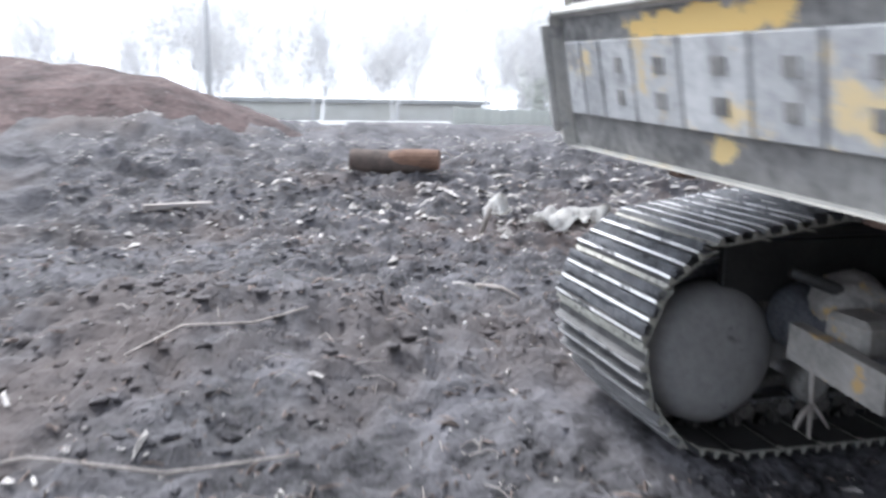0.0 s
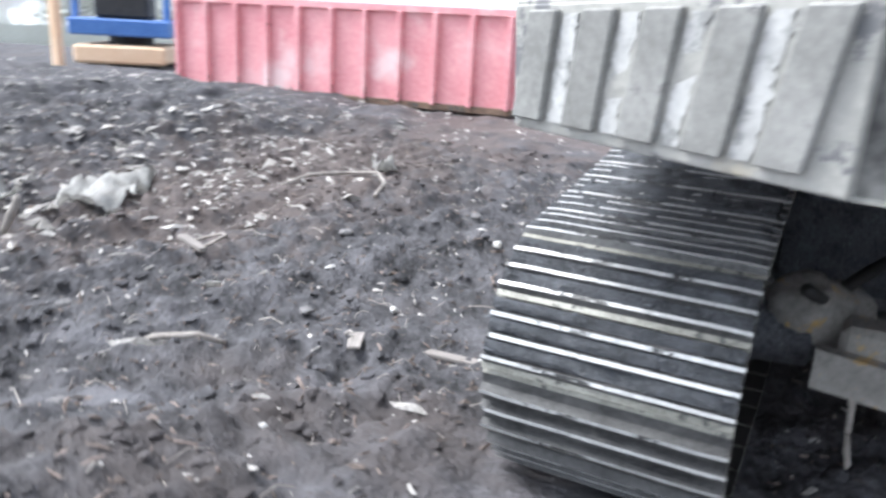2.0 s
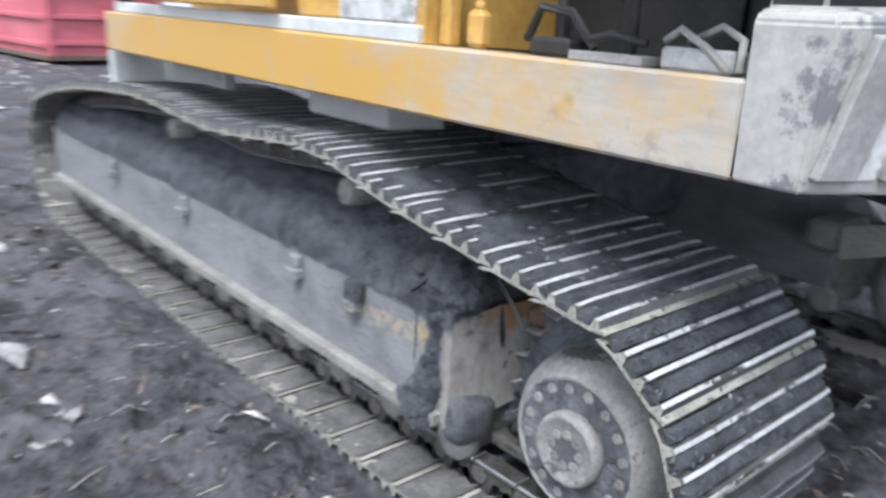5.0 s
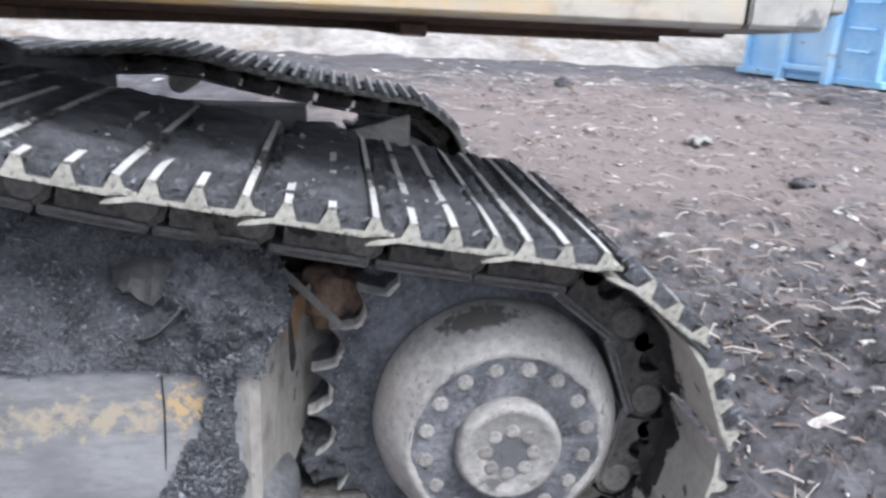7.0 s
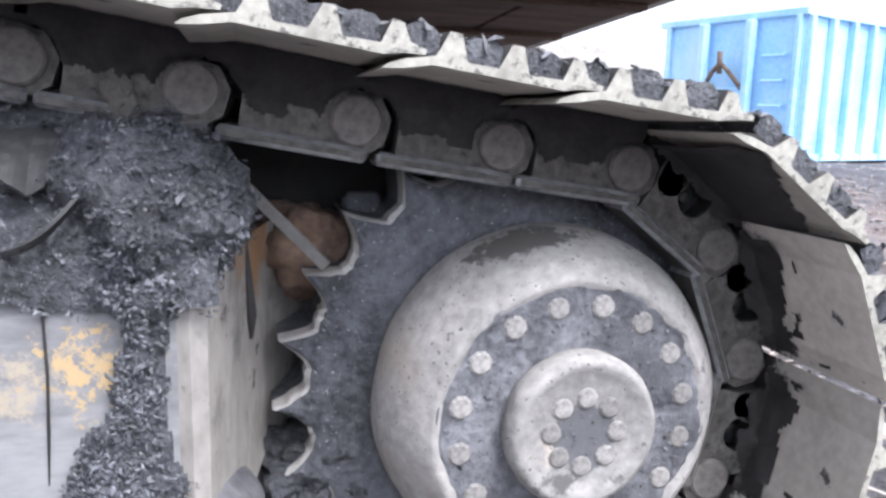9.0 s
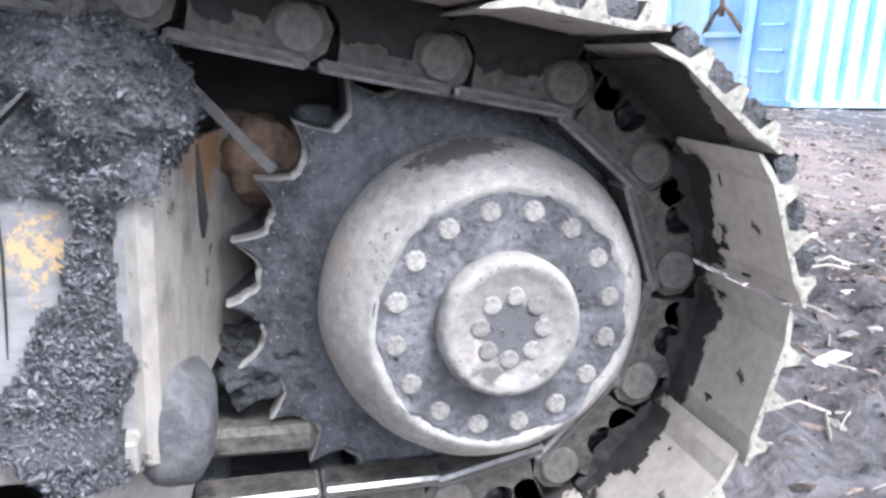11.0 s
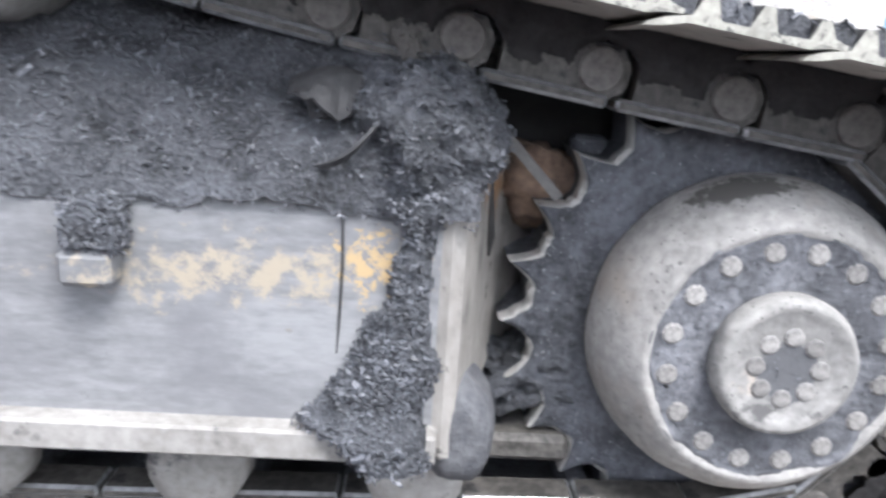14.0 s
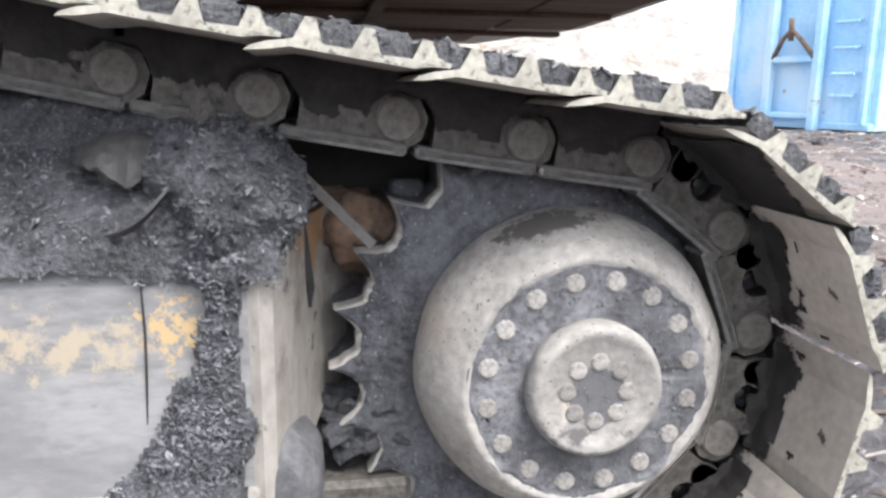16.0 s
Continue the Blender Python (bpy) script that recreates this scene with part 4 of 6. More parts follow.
tagged(part("soil_plug", bm, MUD, beam_near), kind="stuff")

# ---- mud heaped on the near track frame ----
spots = []
bm = bmesh.new()
mx = list(np.arange(-4.25, -1.5, 0.05)) + list(np.arange(-1.5, -0.41, 0.014))
rows = []
for x in mx:
    row = []
    rear = smooth(-0.62, -0.44, x)
    for j in range(27):
        s = j / 26
        y0, z0 = -0.272 - 0.012 * rear, 0.652
        yy = y0 + s * 0.27
        zz = z0 + 0.27 * s ** 0.55 * (1 - 0.45 * smooth(-0.55, -0.41, x)) + 0.05 * rear * math.sin(s * 3.1)
        d = 0.028 * noise.noise((x * 5, s * 5, 0)) + 0.014 * noise.noise((x * 17, s * 12, 2)) + 0.006 * noise.noise((x * 55, s * 36, 4))
        if j == 0:
            zz += 0.012 * noise.noise((x * 22, 0, 7)) + 0.008 * noise.noise((x * 60, 0, 7))
        fall = 1 - smooth(-0.45, -0.405, x)
        co = Vector((x + 0.02 * noise.noise((x * 9, s * 9, 11)), yy - 0.6 * d - 0.004, (zz + 0.8 * d) * 1.0 - 0.10 * (1 - fall) * s))
        row.append(bm.verts.new(co))
        if x > -1.6:
            spots.append((co + Vector((random.uniform(-0.01, 0.01), random.uniform(-0.005, 0.005), random.uniform(-0.004, 0.006))), (0.0, -0.8, 0.6)))
    rows.append(row)
for p, q in zip(rows, rows[1:]):
    for j in range(26):
        bm.faces.new((p[j], q[j], q[j + 1], p[j + 1]))
mud_top = part("packed_mud", bm, MUD, beam_near, "dark fibrous mud packed on the track frame", smooth=True)
tagged(mud_top, kind="stuff")
bm = lump(bmesh.new(), (-0.495, -0.205, 0.735), (0.098, 0.085, 0.100), 0.28, 2.2, 1, 5)
for v in bm.verts:
    v.co += v.co.normalized() * 0.004 * noise.noise(v.co * 70)
    if v.co.y < -0.1 and random.random() < 0.62:
        spots.append((v.co.copy(), (v.co - Vector((-0.495, -0.205, 0.735)))))
tagged(part("mud_clump", bm, MUD, beam_near, smooth=True), kind="stuff")
# the smear that hangs down over the frame's end
bm = bmesh.new()
cell, table = 0.005, {}


def smear(x, z):
    """Thickness of the mud on the frame's face; none where it is not above zero."""
    left = float(np.interp(z, (0.325, 0.36, 0.378, 0.40, 0.45, 0.51, 0.56, 0.60, 0.635, 0.655), (-0.575, -0.60, -0.65, -0.612, -0.586, -0.565, -0.531, -0.524, -0.530, -0.555)))
    right = float(np.interp(z, (0.33, 0.40, 0.455, 0.475, 0.52, 0.62, 0.655), (-0.474, -0.478, -0.450, -0.474, -0.480, -0.480, -0.455)))
    e = 0.010 * noise.noise((x * 14, z * 14, 3)) + 0.009 * noise.noise((x * 45, z * 45, 5))
    inside = min(x - left, right - x) + e
    return min(max(inside, -1) * 0.9, 0.026) + (0.006 * noise.noise((x * 60, z * 60, 8)) if inside > 0.004 else 0)


for i in range(50):
    for j in range(70):
        x, z = -0.69 + i * cell, 0.322 + j * cell
        if smear(x, z) > 0.001:
            quad = []
            for di, dj in ((0, 0), (1, 0), (1, 1), (0, 1)):
                key = (i + di, j + dj)
                if key not in table:
                    xx, zz = -0.69 + key[0] * cell, 0.322 + key[1] * cell
                    t = max(smear(xx, zz), -0.002)
                    off = 0.036 * smooth(0.392, 0.362, zz)
                    table[key] = bm.verts.new((xx, -0.2715 - t - off, zz))
                    if t > 0.003 and random.random() < 0.7:
                        spots.append((table[key].co.copy(), (0, -1, 0.1)))
                quad.append(table[key])
            bm.faces.new(quad)
bmesh.ops.recalc_face_normals(bm, faces=bm.faces)
tagged(part("mud_smear", bm, MUD, beam_near, smooth=True), kind="stuff")
bm = lump(bmesh.new(), (0, 0, 0), (1, 1, 1), 0.16, 2.5, 9, 4)
for v in bm.verts:
    v.co = Vector((-0.892, -0.288, 0.623)) + Vector([s * math.copysign(abs(c) ** 0.55, c) for s, c in zip((0.037, 0.028, 0.034), v.co)])
    if v.co.y < -0.27 and random.random() < 0.5:
        spots.append((v.co.copy(), (0, -1, 0.2)))
tagged(part("clamp_mud", bm, MUD, beam_near, smooth=True), kind="stuff")
tagged(flakes("mud_grit", [(Vector(p) + Vector((random.uniform(-0.006, 0.006), random.uniform(-0.003, 0.002), random.uniform(-0.006, 0.006))), n) for p, n in spots * 4], 0.0027, FLAKE, beam_near, long=1.5), kind="stuff")
# scraps of rubber stuck in the mud: a torn flap that overhangs a hollow, a fold under it and a curled strip
def sheet(bm, nu, nv, at, thick):
    rows = [[bm.verts.new(at(i / nu, j / nv)) for j in range(nv + 1)] for i in range(nu + 1)]
    made = [bm.faces.new((p[j], q[j], q[j + 1], p[j + 1])) for p, q in zip(rows, rows[1:]) for j in range(nv)]
    bmesh.ops.recalc_face_normals(bm, faces=made)
    bmesh.ops.solidify(bm, geom=made, thickness=thick)
    return bm


def flap(s, t):
    low_z = 0.786 - 0.024 * math.exp(-((s - 0.72) / 0.22) ** 2) + 0.007 * noise.noise((s * 9, 0, 2)) + 0.022 * smooth(0.85, 1.0, s)
    top_z = 0.806 + 0.018 * math.sin(s * 2.6)
    return Vector((-0.672 + 0.096 * s, -0.205 - 0.062 * (1 - t) ** 0.7 * math.sin(0.35 + s * 2.4) + 0.004 * noise.noise((s * 6, t * 5, 6)), low_z + (top_z - low_z) * t))


def fold(s, t):
    return Vector((-0.648 + 0.062 * s, -0.214 - 0.022 * (1 - t) * math.sin(s * 3.1), 0.756 + 0.014 * s + 0.026 * t + 0.007 * noise.noise((s * 11, t * 2, 9))))


bm = sheet(bmesh.new(), 20, 8, flap, 0.004)
sheet(bm, 14, 5, fold, 0.003)
tagged(part("rubber_scrap", bm, RUBBER, None), "curled grey rubber flap torn loose in the packed mud", "scrap")


def curl(s, t):
    c = Vector((-0.554 - 0.080 * s, -0.262 - 0.016 * math.sin(s * 3.0), 0.764 - 0.060 * s - 0.014 * math.sin(s * 3.1)))
    return c + Vector((0.010, -0.010, 0.016)) * ((t - 0.5) * (1.15 - 0.95 * s ** 1.5))


tagged(part("rubber_strip", sheet(bmesh.new(), 16, 3, curl, 0.004), RUBBER, None), "bent grey rubber strip stuck in the packed mud", "scrap")
bm = lump(bmesh.new(), (-0.528, -0.172, 0.858), (0.016, 0.006, 0.022), 0.7, 2.2, 4, 3)
lump(bm, (-0.492, -0.176, 0.828), (0.028, 0.006, 0.011), 0.6, 2.0, 8, 3)
tagged(part("torn_leaf", bm, BOSS, None), "torn pale scrap wedged against the track chain", "scrap")

# ---- undercarriage middle ----
bm = boxed((-2.9, 0.25, 0.44), (-1.3, 2.35, 0.93), 0.06)
part("car_body", bm, GREASE, excavator, "dark muddy car body between the tracks")
bm = bmesh.new()
n = 40
ringa = [[bm.verts.new((-2.1 + r * math.cos(2 * math.pi * k / n), 1.3 + r * math.sin(2 * math.pi * k / n), z)) for k in range(n)] for r, z in ((0.72, 0.9), (0.72, 1.02), (0.66, 1.04), (0.66, 1.2))]
for p, q in zip(ringa, ringa[1:]):
    for k in range(n):
        bm.faces.new((p[k], p[(k + 1) % n], q[(k + 1) % n], q[k]))
part("swing_bearing", bm, GREASE, excavator, smooth=True)


# ---- upper structure: it leans a little with the machine ----
def lean(bm):
    for v in bm.verts:
        v.co.z -= 0.034 * (v.co.y + 0.28)
    return bm


def upper(name, bm, material, parent=None, label="", smooth=False):
    return part(name, lean(bm), material, parent or excavator, label, smooth)


sill = upper("side_sill", boxed((-3.17, -0.275, 1.222), (0.316, -0.10, 1.412), 0.008), SILL, label="faded yellow side sill, greyed and scratched")
upper("side_sill", boxed((-3.17, 2.69, 1.222), (0.316, 2.865, 1.412), 0.008), SILL)
bm = boxed((-3.1, -0.10, 1.30), (0.316, 2.69, 1.41), 0.004)
upper("deck_plate", bm, BLACK)
bm = boxed((-1.2, 0.0, 1.212), (0.36, 2.62, 1.30), 0.01)
bx(bm, (0.36, 0.52, 1.212), (0.70, 2.03, 1.30), 0.01)
belly = upper("belly_plate", bm, BELLY, label="rusty brown ribbed belly plate")
for yb in (0.35, 0.9, 1.5, 2.1):
    upper("belly_rib", boxed((-1.2, yb, 1.194), (0.34 if yb < 0.5 else 0.68, yb + 0.06, 1.213), 0.004), BELLY, belly)
for xb in (-0.9, -0.2):
    upper("belly_rib", boxed((xb, 0.0, 1.188), (xb + 0.05, 2.6, 1.2125), 0.004), BELLY, belly)
bm = bmesh.new()
plate(bm, [(-1.62, 0.9, 1.2), (-1.3, 0.9, 1.2), (-1.36, 0.95, 1.08), (-1.52, 0.95, 1.08)], 0.3)
upper("belly_bracket", bm, BLACK)
bm = boxed((-3.26, -0.24, 0.985), (-3.20, 0.10, 1.40), 0.006)
bx(bm, (-3.26, 0.05, 0.985), (-2.5, 0.10, 1.22), 0.006)
upper("front_bracket", bm, PALEGREY, label="pale grey bracket plate under the deck")
bm = boxed((-1.62, -0.02, 1.10), (-1.1, 0.25, 1.225), 0.01)
upper("under_deck_tank", bm, PALEGREY)

# counterweight: flat rear with a recessed panel, chamfered corners with raised ribs
low = [(0.318, -0.275), (0.449, -0.277), (0.760, 0.490), (0.770, 2.060), (0.449, 2.867), (0.318, 2.865)]
top = [(0.318, -0.285), (0.470, -0.290), (0.832, 0.494), (0.842, 2.06), (0.470, 2.877), (0.318, 2.872)]


def ring(plan, z, bm):
    return [bm.verts.new((x, y, z + (0.060 if x > 0.55 and 1.3 < z < 1.9 else 0))) for x, y in plan]


def shrunk(plan, d):
    return [(x - d if x > 0.4 else x, y + (d if y < 1.3 else -d)) for x, y in plan]


bm = bmesh.new()
# heights are given so that the lean leaves the rear edge where it stands
rings = [ring(low, 1.224, bm), ring(top, 1.515, bm), ring(shrunk(top, 0.012), 1.535, bm), ring(shrunk(top, 0.045), 1.54, bm), ring(shrunk(top, 0.05), 1.565, bm), ring(shrunk(top, 0.03), 1.57, bm), ring(shrunk(top, 0.06), 2.05, bm), ring(shrunk(top, 0.16), 2.15, bm)]
for j, (p, q) in enumerate(zip(rings, rings[1:])):
    for k in range(len(low)):
        bm.faces.new((p[k], p[(k + 1) % 6], q[(k + 1) % 6], q[k])).material_index = 1 if j in (3,) else 0
bm.faces.new(rings[0][::-1])
bm.faces.new(rings[-1])
bm.faces.ensure_lookup_table()
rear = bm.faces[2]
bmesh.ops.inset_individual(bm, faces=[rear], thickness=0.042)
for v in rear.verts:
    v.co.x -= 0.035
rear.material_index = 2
edges = [e for e in bm.edges if e.calc_face_angle(0) > 0.3]
bmesh.ops.bevel(bm, geom=edges, offset=0.006, segments=2, affect="EDGES")
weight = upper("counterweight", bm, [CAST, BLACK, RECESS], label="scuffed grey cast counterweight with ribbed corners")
# raised plain plates in the rear recess
q = [(0.738, 0.535, 1.268), (0.746, 2.015, 1.268), (0.796, 2.027, 1.535), (0.788, 0.523, 1.535)]
q = [(x - 0.001, y, z) for x, y, z in q]
stops = (0.012, 0.080, 0.150, 0.255, 0.385, 0.535, 0.655, 0.790, 0.930)
for k, (s0, s1) in enumerate(zip(stops, stops[1:])):
    bm = bmesh.new()
    wide = s1 - s0 - 0.007
    plate(bm, [on_quad(q, s, t) for s, t in ((s0, 0.20), (s0 + wide, 0.20), (s0 + wide, 0.90), (s0, 0.90))], 0.022)
    bmesh.ops.bevel(bm, geom=list(bm.edges), offset=0.003, segments=1, affect="EDGES")
    badge = upper("badge_plate", bm, BADGE, weight)
    if k > 1:
        for t0 in (0.34, 0.62):
            bm = bmesh.new()
            plate(bm, [on_quad(q, s0 + wide * a, t0 + b) + Vector((0.0225, 0, -0.005)) for a, b in ((0.5, 0), (0.72, 0), (0.72, 0.13), (0.5, 0.13))], 0.002)
            upper("badge_slot", bm, RECESS, badge)
for side in (0, 1):
    a, b = (low[1], low[2]) if side == 0 else (low[4], low[3])
    c, d = (top[2], top[1]) if side == 0 else (top[3], top[4])
    cq = [(*a, 1.224), (*b, 1.224), (*c, 1.575), (*d, 1.515)]
    for k in range(5):
        s0 = 0.016 + k * 0.193
        bm = bmesh.new()
        pts = [on_quad(cq, s, t) for s, t in ((s0, 0.10), (s0 + 0.112, 0.10), (s0 + 0.168, 0.95), (s0 + 0.066, 0.95))]
        plate(bm, pts if side == 0 else pts[::-1], 0.024)
        bmesh.ops.bevel(bm, geom=list(bm.edges), offset=0.004, segments=1, affect="EDGES")
        upper("corner_rib", bm, RIB, weight)
        if k < 4:
            # flaking pale paint between the ribs
            bm = bmesh.new()
            out_ = (Vector(cq[1]) - Vector(cq[0])).cross(Vector(cq[3]) - Vector(cq[0])).normalized() * (1 if side == 0 else -1)
            strip = []
            for i in range(41):
                t = 0.10 + i * 0.0205
                edge_a = s0 + 0.126 + 0.018 * noise.noise((k * 3.1, i * 0.25, side)) + 0.010 * noise.noise((k * 2.3, i * 0.9, 4))
                edge_b = s0 + 0.178 + 0.016 * noise.noise((k * 1.7, i * 0.3, side + 5)) + 0.010 * noise.noise((k * 4.3, i * 1.1, 9))
                strip.append([bm.verts.new(on_quad(cq, s + 0.066 * (t - 0.1), t) + out_ * d) for s, d in ((edge_a, 0.0), (edge_a, 0.006), (edge_b, 0.006), (edge_b, 0.0))])
            for p, r in zip(strip, strip[1:]):
                for j in range(3):
                    bm.faces.new((p[j], p[j + 1], r[j + 1], r[j]))
            bmesh.ops.recalc_face_normals(bm, faces=bm.faces)
            upper("paint_flake", bm, PATCH, weight)
upper("seam_gap", boxed((0.3165, -0.272, 1.23), (0.3195, 0.0, 1.41), 0), BLACK, weight)

# body above the sill
upper("deck_edge", boxed((-3.05, -0.262, 1.412), (-0.66, -0.10, 1.462), 0.006), PALEGREY)
panel = upper("side_door", boxed((-2.46, -0.315, 1.475), (-1.40, -0.275, 2.25), 0.008), YELLOW, label="open yellow side door with a pale inner panel")
upper("door_panel", boxed((-2.34, -0.321, 1.53), (-1.50, -0.3155, 2.2), 0.002), PALEGREY, panel)
upper("door_edge", boxed((-2.60, -0.29, 1.50), (-2.48, -0.22, 2.2), 0.01), PALEGREY, panel)
bm = boxed((-1.40, -0.20, 1.462), (-1.06, 0.1, 2.3), 0.01)
upper("body_pillar", bm, YELLOW)
upper("scuffed_panel", boxed((-1.06, -0.255, 1.462), (-0.69, 0.1, 2.3), 0.008), PATCH, label="panel with peeling white paint")
upper("scuffed_panel_trim", boxed((-1.06, -0.258, 1.70), (-0.69, -0.2555, 2.3), 0.001), PALEGREY)
bm = tube(bmesh.new(), [(-2.95, -0.24, 1.46), (-2.95, -0.25, 1.9), (-2.95, -0.24, 2.3)], 0.032, 10)
tube(bm, [(-2.95, -0.24, 1.80), (-2.9, -0.31, 1.79), (-2.78, -0.31, 1.78)], 0.018, 8)
upper("mirror_post", bm, BLACK, smooth=True)
bm = tube(bmesh.new(), [(-2.7, -0.30, 1.75), (-2.72, -0.33, 1.62), (-2.66, -0.33, 1.52), (-2.5, -0.31, 1.50)], 0.016, 8)
upper("grab_handle", bm, YELLOW, smooth=True)
upper("body_block", boxed((-3.0, 0.1, 1.42), (-0.67, 2.8, 2.7), 0.02), YELLOW)
# the bay's deep shade is put into the black of these two walls
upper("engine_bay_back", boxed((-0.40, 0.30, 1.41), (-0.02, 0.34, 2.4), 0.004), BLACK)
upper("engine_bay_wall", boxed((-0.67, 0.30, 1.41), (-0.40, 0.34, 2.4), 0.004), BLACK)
upper("engine_bay_end", boxed((-0.70, -0.24, 1.412), (-0.655, 0.34, 2.4), 0.004), YELLOW, label="yellow end wall of the open engine bay")
bm = boxed((-0.02, 0.32, 1.41), (0.33, 0.6, 2.4), 0.004)
bx(bm, (0.0, 0.05, 1.62), (0.30, 0.5, 2.2), 0.02)
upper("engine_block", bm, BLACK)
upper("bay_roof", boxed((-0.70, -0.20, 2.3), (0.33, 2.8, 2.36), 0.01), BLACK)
bm = bmesh.new()
plate(bm, [(-0.06, -0.18, 1.76), (0.30, -0.18, 1.76), (0.30, -0.34, 1.65), (-0.06, -0.34, 1.65)], 0.03)
plate(bm, [(-0.06, -0.34, 1.64), (0.30, -0.34, 1.64), (0.30, -0.34, 1.70), (-0.06, -0.34, 1.70)], 0.02)
upper("hood_flap", bm, PALEGREY, label="grey engine hood flap propped open")
upper("flap_bracket", boxed((-0.12, -0.24, 1.70), (-0.08, 0.3, 1.77), 0.005), YELLOW)
bm = boxed((-0.57, -0.17, 1.412), (-0.51, -0.11, 1.515), 0.016)
bx(bm, (-0.555, -0.155, 1.51), (-0.525, -0.125, 1.54), 0.01)
upper("filter_canister", bm, YELLOW, label="yellow canister in the engine bay")
upper("bay_upright", boxed((-0.64, -0.2, 1.412), (-0.60, -0.15, 2.3), 0.008), YELLOW)
bm = boxed((-0.33, -0.17, 1.412), (-0.20, -0.05, 1.46), 0.01)
tube(bm, [(-0.36, -0.14, 1.45), (-0.3, -0.16, 1.53), (-0.22, -0.14, 1.52), (-0.15, -0.13, 1.44)], 0.012, 6)
tube(bm, [(-0.27, -0.11, 1.45), (-0.27, -0.11, 1.57)], 0.016, 8)
tube(bm, [(-0.32, -0.11, 1.57), (-0.2, -0.11, 1.565)], 0.011, 6)
upper("valve_block", bm, BLACK)
upper("bay_step", boxed((-0.14, -0.24, 1.412), (0.06, -0.10, 1.435), 0.004), RIB)
bm = tube(bmesh.new(), [(-0.12, -0.19, 1.46), (-0.05, -0.2, 1.475), (0.03, -0.18, 1.46)], 0.010, 6)
tube(bm, [(-0.02, -0.16, 1.43), (-0.02, -0.16, 1.7)], 0.008, 6)
upper("wiring", bm, RUBBER, smooth=True)
battery = upper("battery_box", boxed((0.09, -0.22, 1.412), (0.255, -0.08, 1.46), 0.008), BADGE, label="pale battery box with grey cables")
bm = tube(bmesh.new(), [(0.09, -0.2, 1.47), (0.13, -0.21, 1.495), (0.2, -0.22, 1.46), (0.25, -0.22, 1.42)], 0.009, 6)
tube(bm, [(0.12, -0.16, 1.47), (0.2, -0.17, 1.505), (0.262, -0.2, 1.48), (0.272, -0.22, 1.42)], 0.009, 6)
upper("battery_cable", bm, RIB, battery, smooth=True)


# ---- roll-off containers ----
def container(name, label, corner, turn, length, width, height, paint, ribs, end_ribs, flat_ribs=False, feet=None):
    """An open steel container with upright ribs, top rail, bottom skids and an end with flat ribs; the corner is where its long face starts."""
    box = thing(name, label, "container")
    box.matrix_basis = Matrix.Translation(corner) @ Matrix.Rotation(radians(turn), 4, "Z")
    wall = 0.05
    for name_, a, b in (("side_wall", (0, 0, 0.12), (length, wall, height)), ("side_wall", (0, width - wall, 0.12), (length, width, height)),
                        ("end_wall", (0, wall, 0.12), (wall, width - wall, height)), ("end_wall", (length - wall, wall, 0.12), (length, width - wall, height)),
                        ("floor_plate", (wall, wall, 0.12), (length - wall, width - wall, 0.18)),
                        ("top_rail", (-0.04, -0.075, height - 0.09), (length + 0.04, 0.004, height + 0.02)), ("top_rail", (-0.04, width - 0.004, height - 0.09), (length + 0.04, width + 0.075, height + 0.02)),
                        ("end_rail", (-0.065, -0.07, height - 0.088), (0.004, width + 0.07, height + 0.018))):
        part(name_, boxed(a, b, 0.008), paint, box)
    part("bottom_rail", boxed((-0.03, -0.07, 0.06), (length + 0.03, 0.004, 0.16), 0.01), feet or RUST, box)
    part("bottom_rail", boxed((-0.06, -0.06, 0.062), (0.004, width + 0.06, 0.158), 0.01), feet or RUST, box)
    for k in range(2):
        part("skid", boxed((0.1, width * (0.3 + 0.4 * k) - 0.05, 0.0), (length - 0.1, width * (0.3 + 0.4 * k) + 0.05, 0.13), 0.01), RUST, box)
    for k in range(ribs):
        x = 0.06 + (length - 0.16) * k / (ribs - 1)
        part("rib", boxed((x - 0.04, -0.11, 0.14), (x + 0.04, 0.004, height - 0.08), 0.012), paint, box)
        part("rib_foot", boxed((x - 0.045, -0.09, 0.06), (x + 0.045, -0.068, 0.32), 0.006), feet or RUST, box)
    for k in range(end_ribs):
        if flat_ribs:
            z = 0.35 + (height - 0.5) * k / max(end_ribs - 1, 1)
            part("end_rib", boxed((-0.07, 0.0, z - 0.05), (0.004, width, z + 0.05), 0.012), paint, box)
        else:
            yy = 0.06 + (width - 0.16) * k / (end_ribs - 1)
            part("end_rib", boxed((-0.08, yy - 0.04, 0.14), (0.004, yy + 0.04, height - 0.08), 0.012), paint, box)
    return box


red = container("skip_container", "faded red ribbed steel skip container standing on the soil", (-7.75, -10.05, 0.15), 97.5, 6.1, 2.4, 1.58, REDBOX, 11, 5)
red_far = container("skip_container", "deep red steel container with flat ribs across its end", (-15.6, 2.6, 0.1), 97, 2.5, 6, 2.62, DEEPRED, 3, 5, True)
for k in range(5):
    z = 0.4 + 0.5 * k
    part("cross_rib", boxed((0.0, -0.08, z - 0.05), (2.5, 0.004, z + 0.05), 0.012), DEEPRED, red_far)
blue = container("skip_container", "bright blue ribbed hook-lift container with rust scuffs", (7.05, 8.25, 0.33), 20, 6.2, 2.4, 2.15, BLUEBOX, 12, 2, False, BLUEBOX)
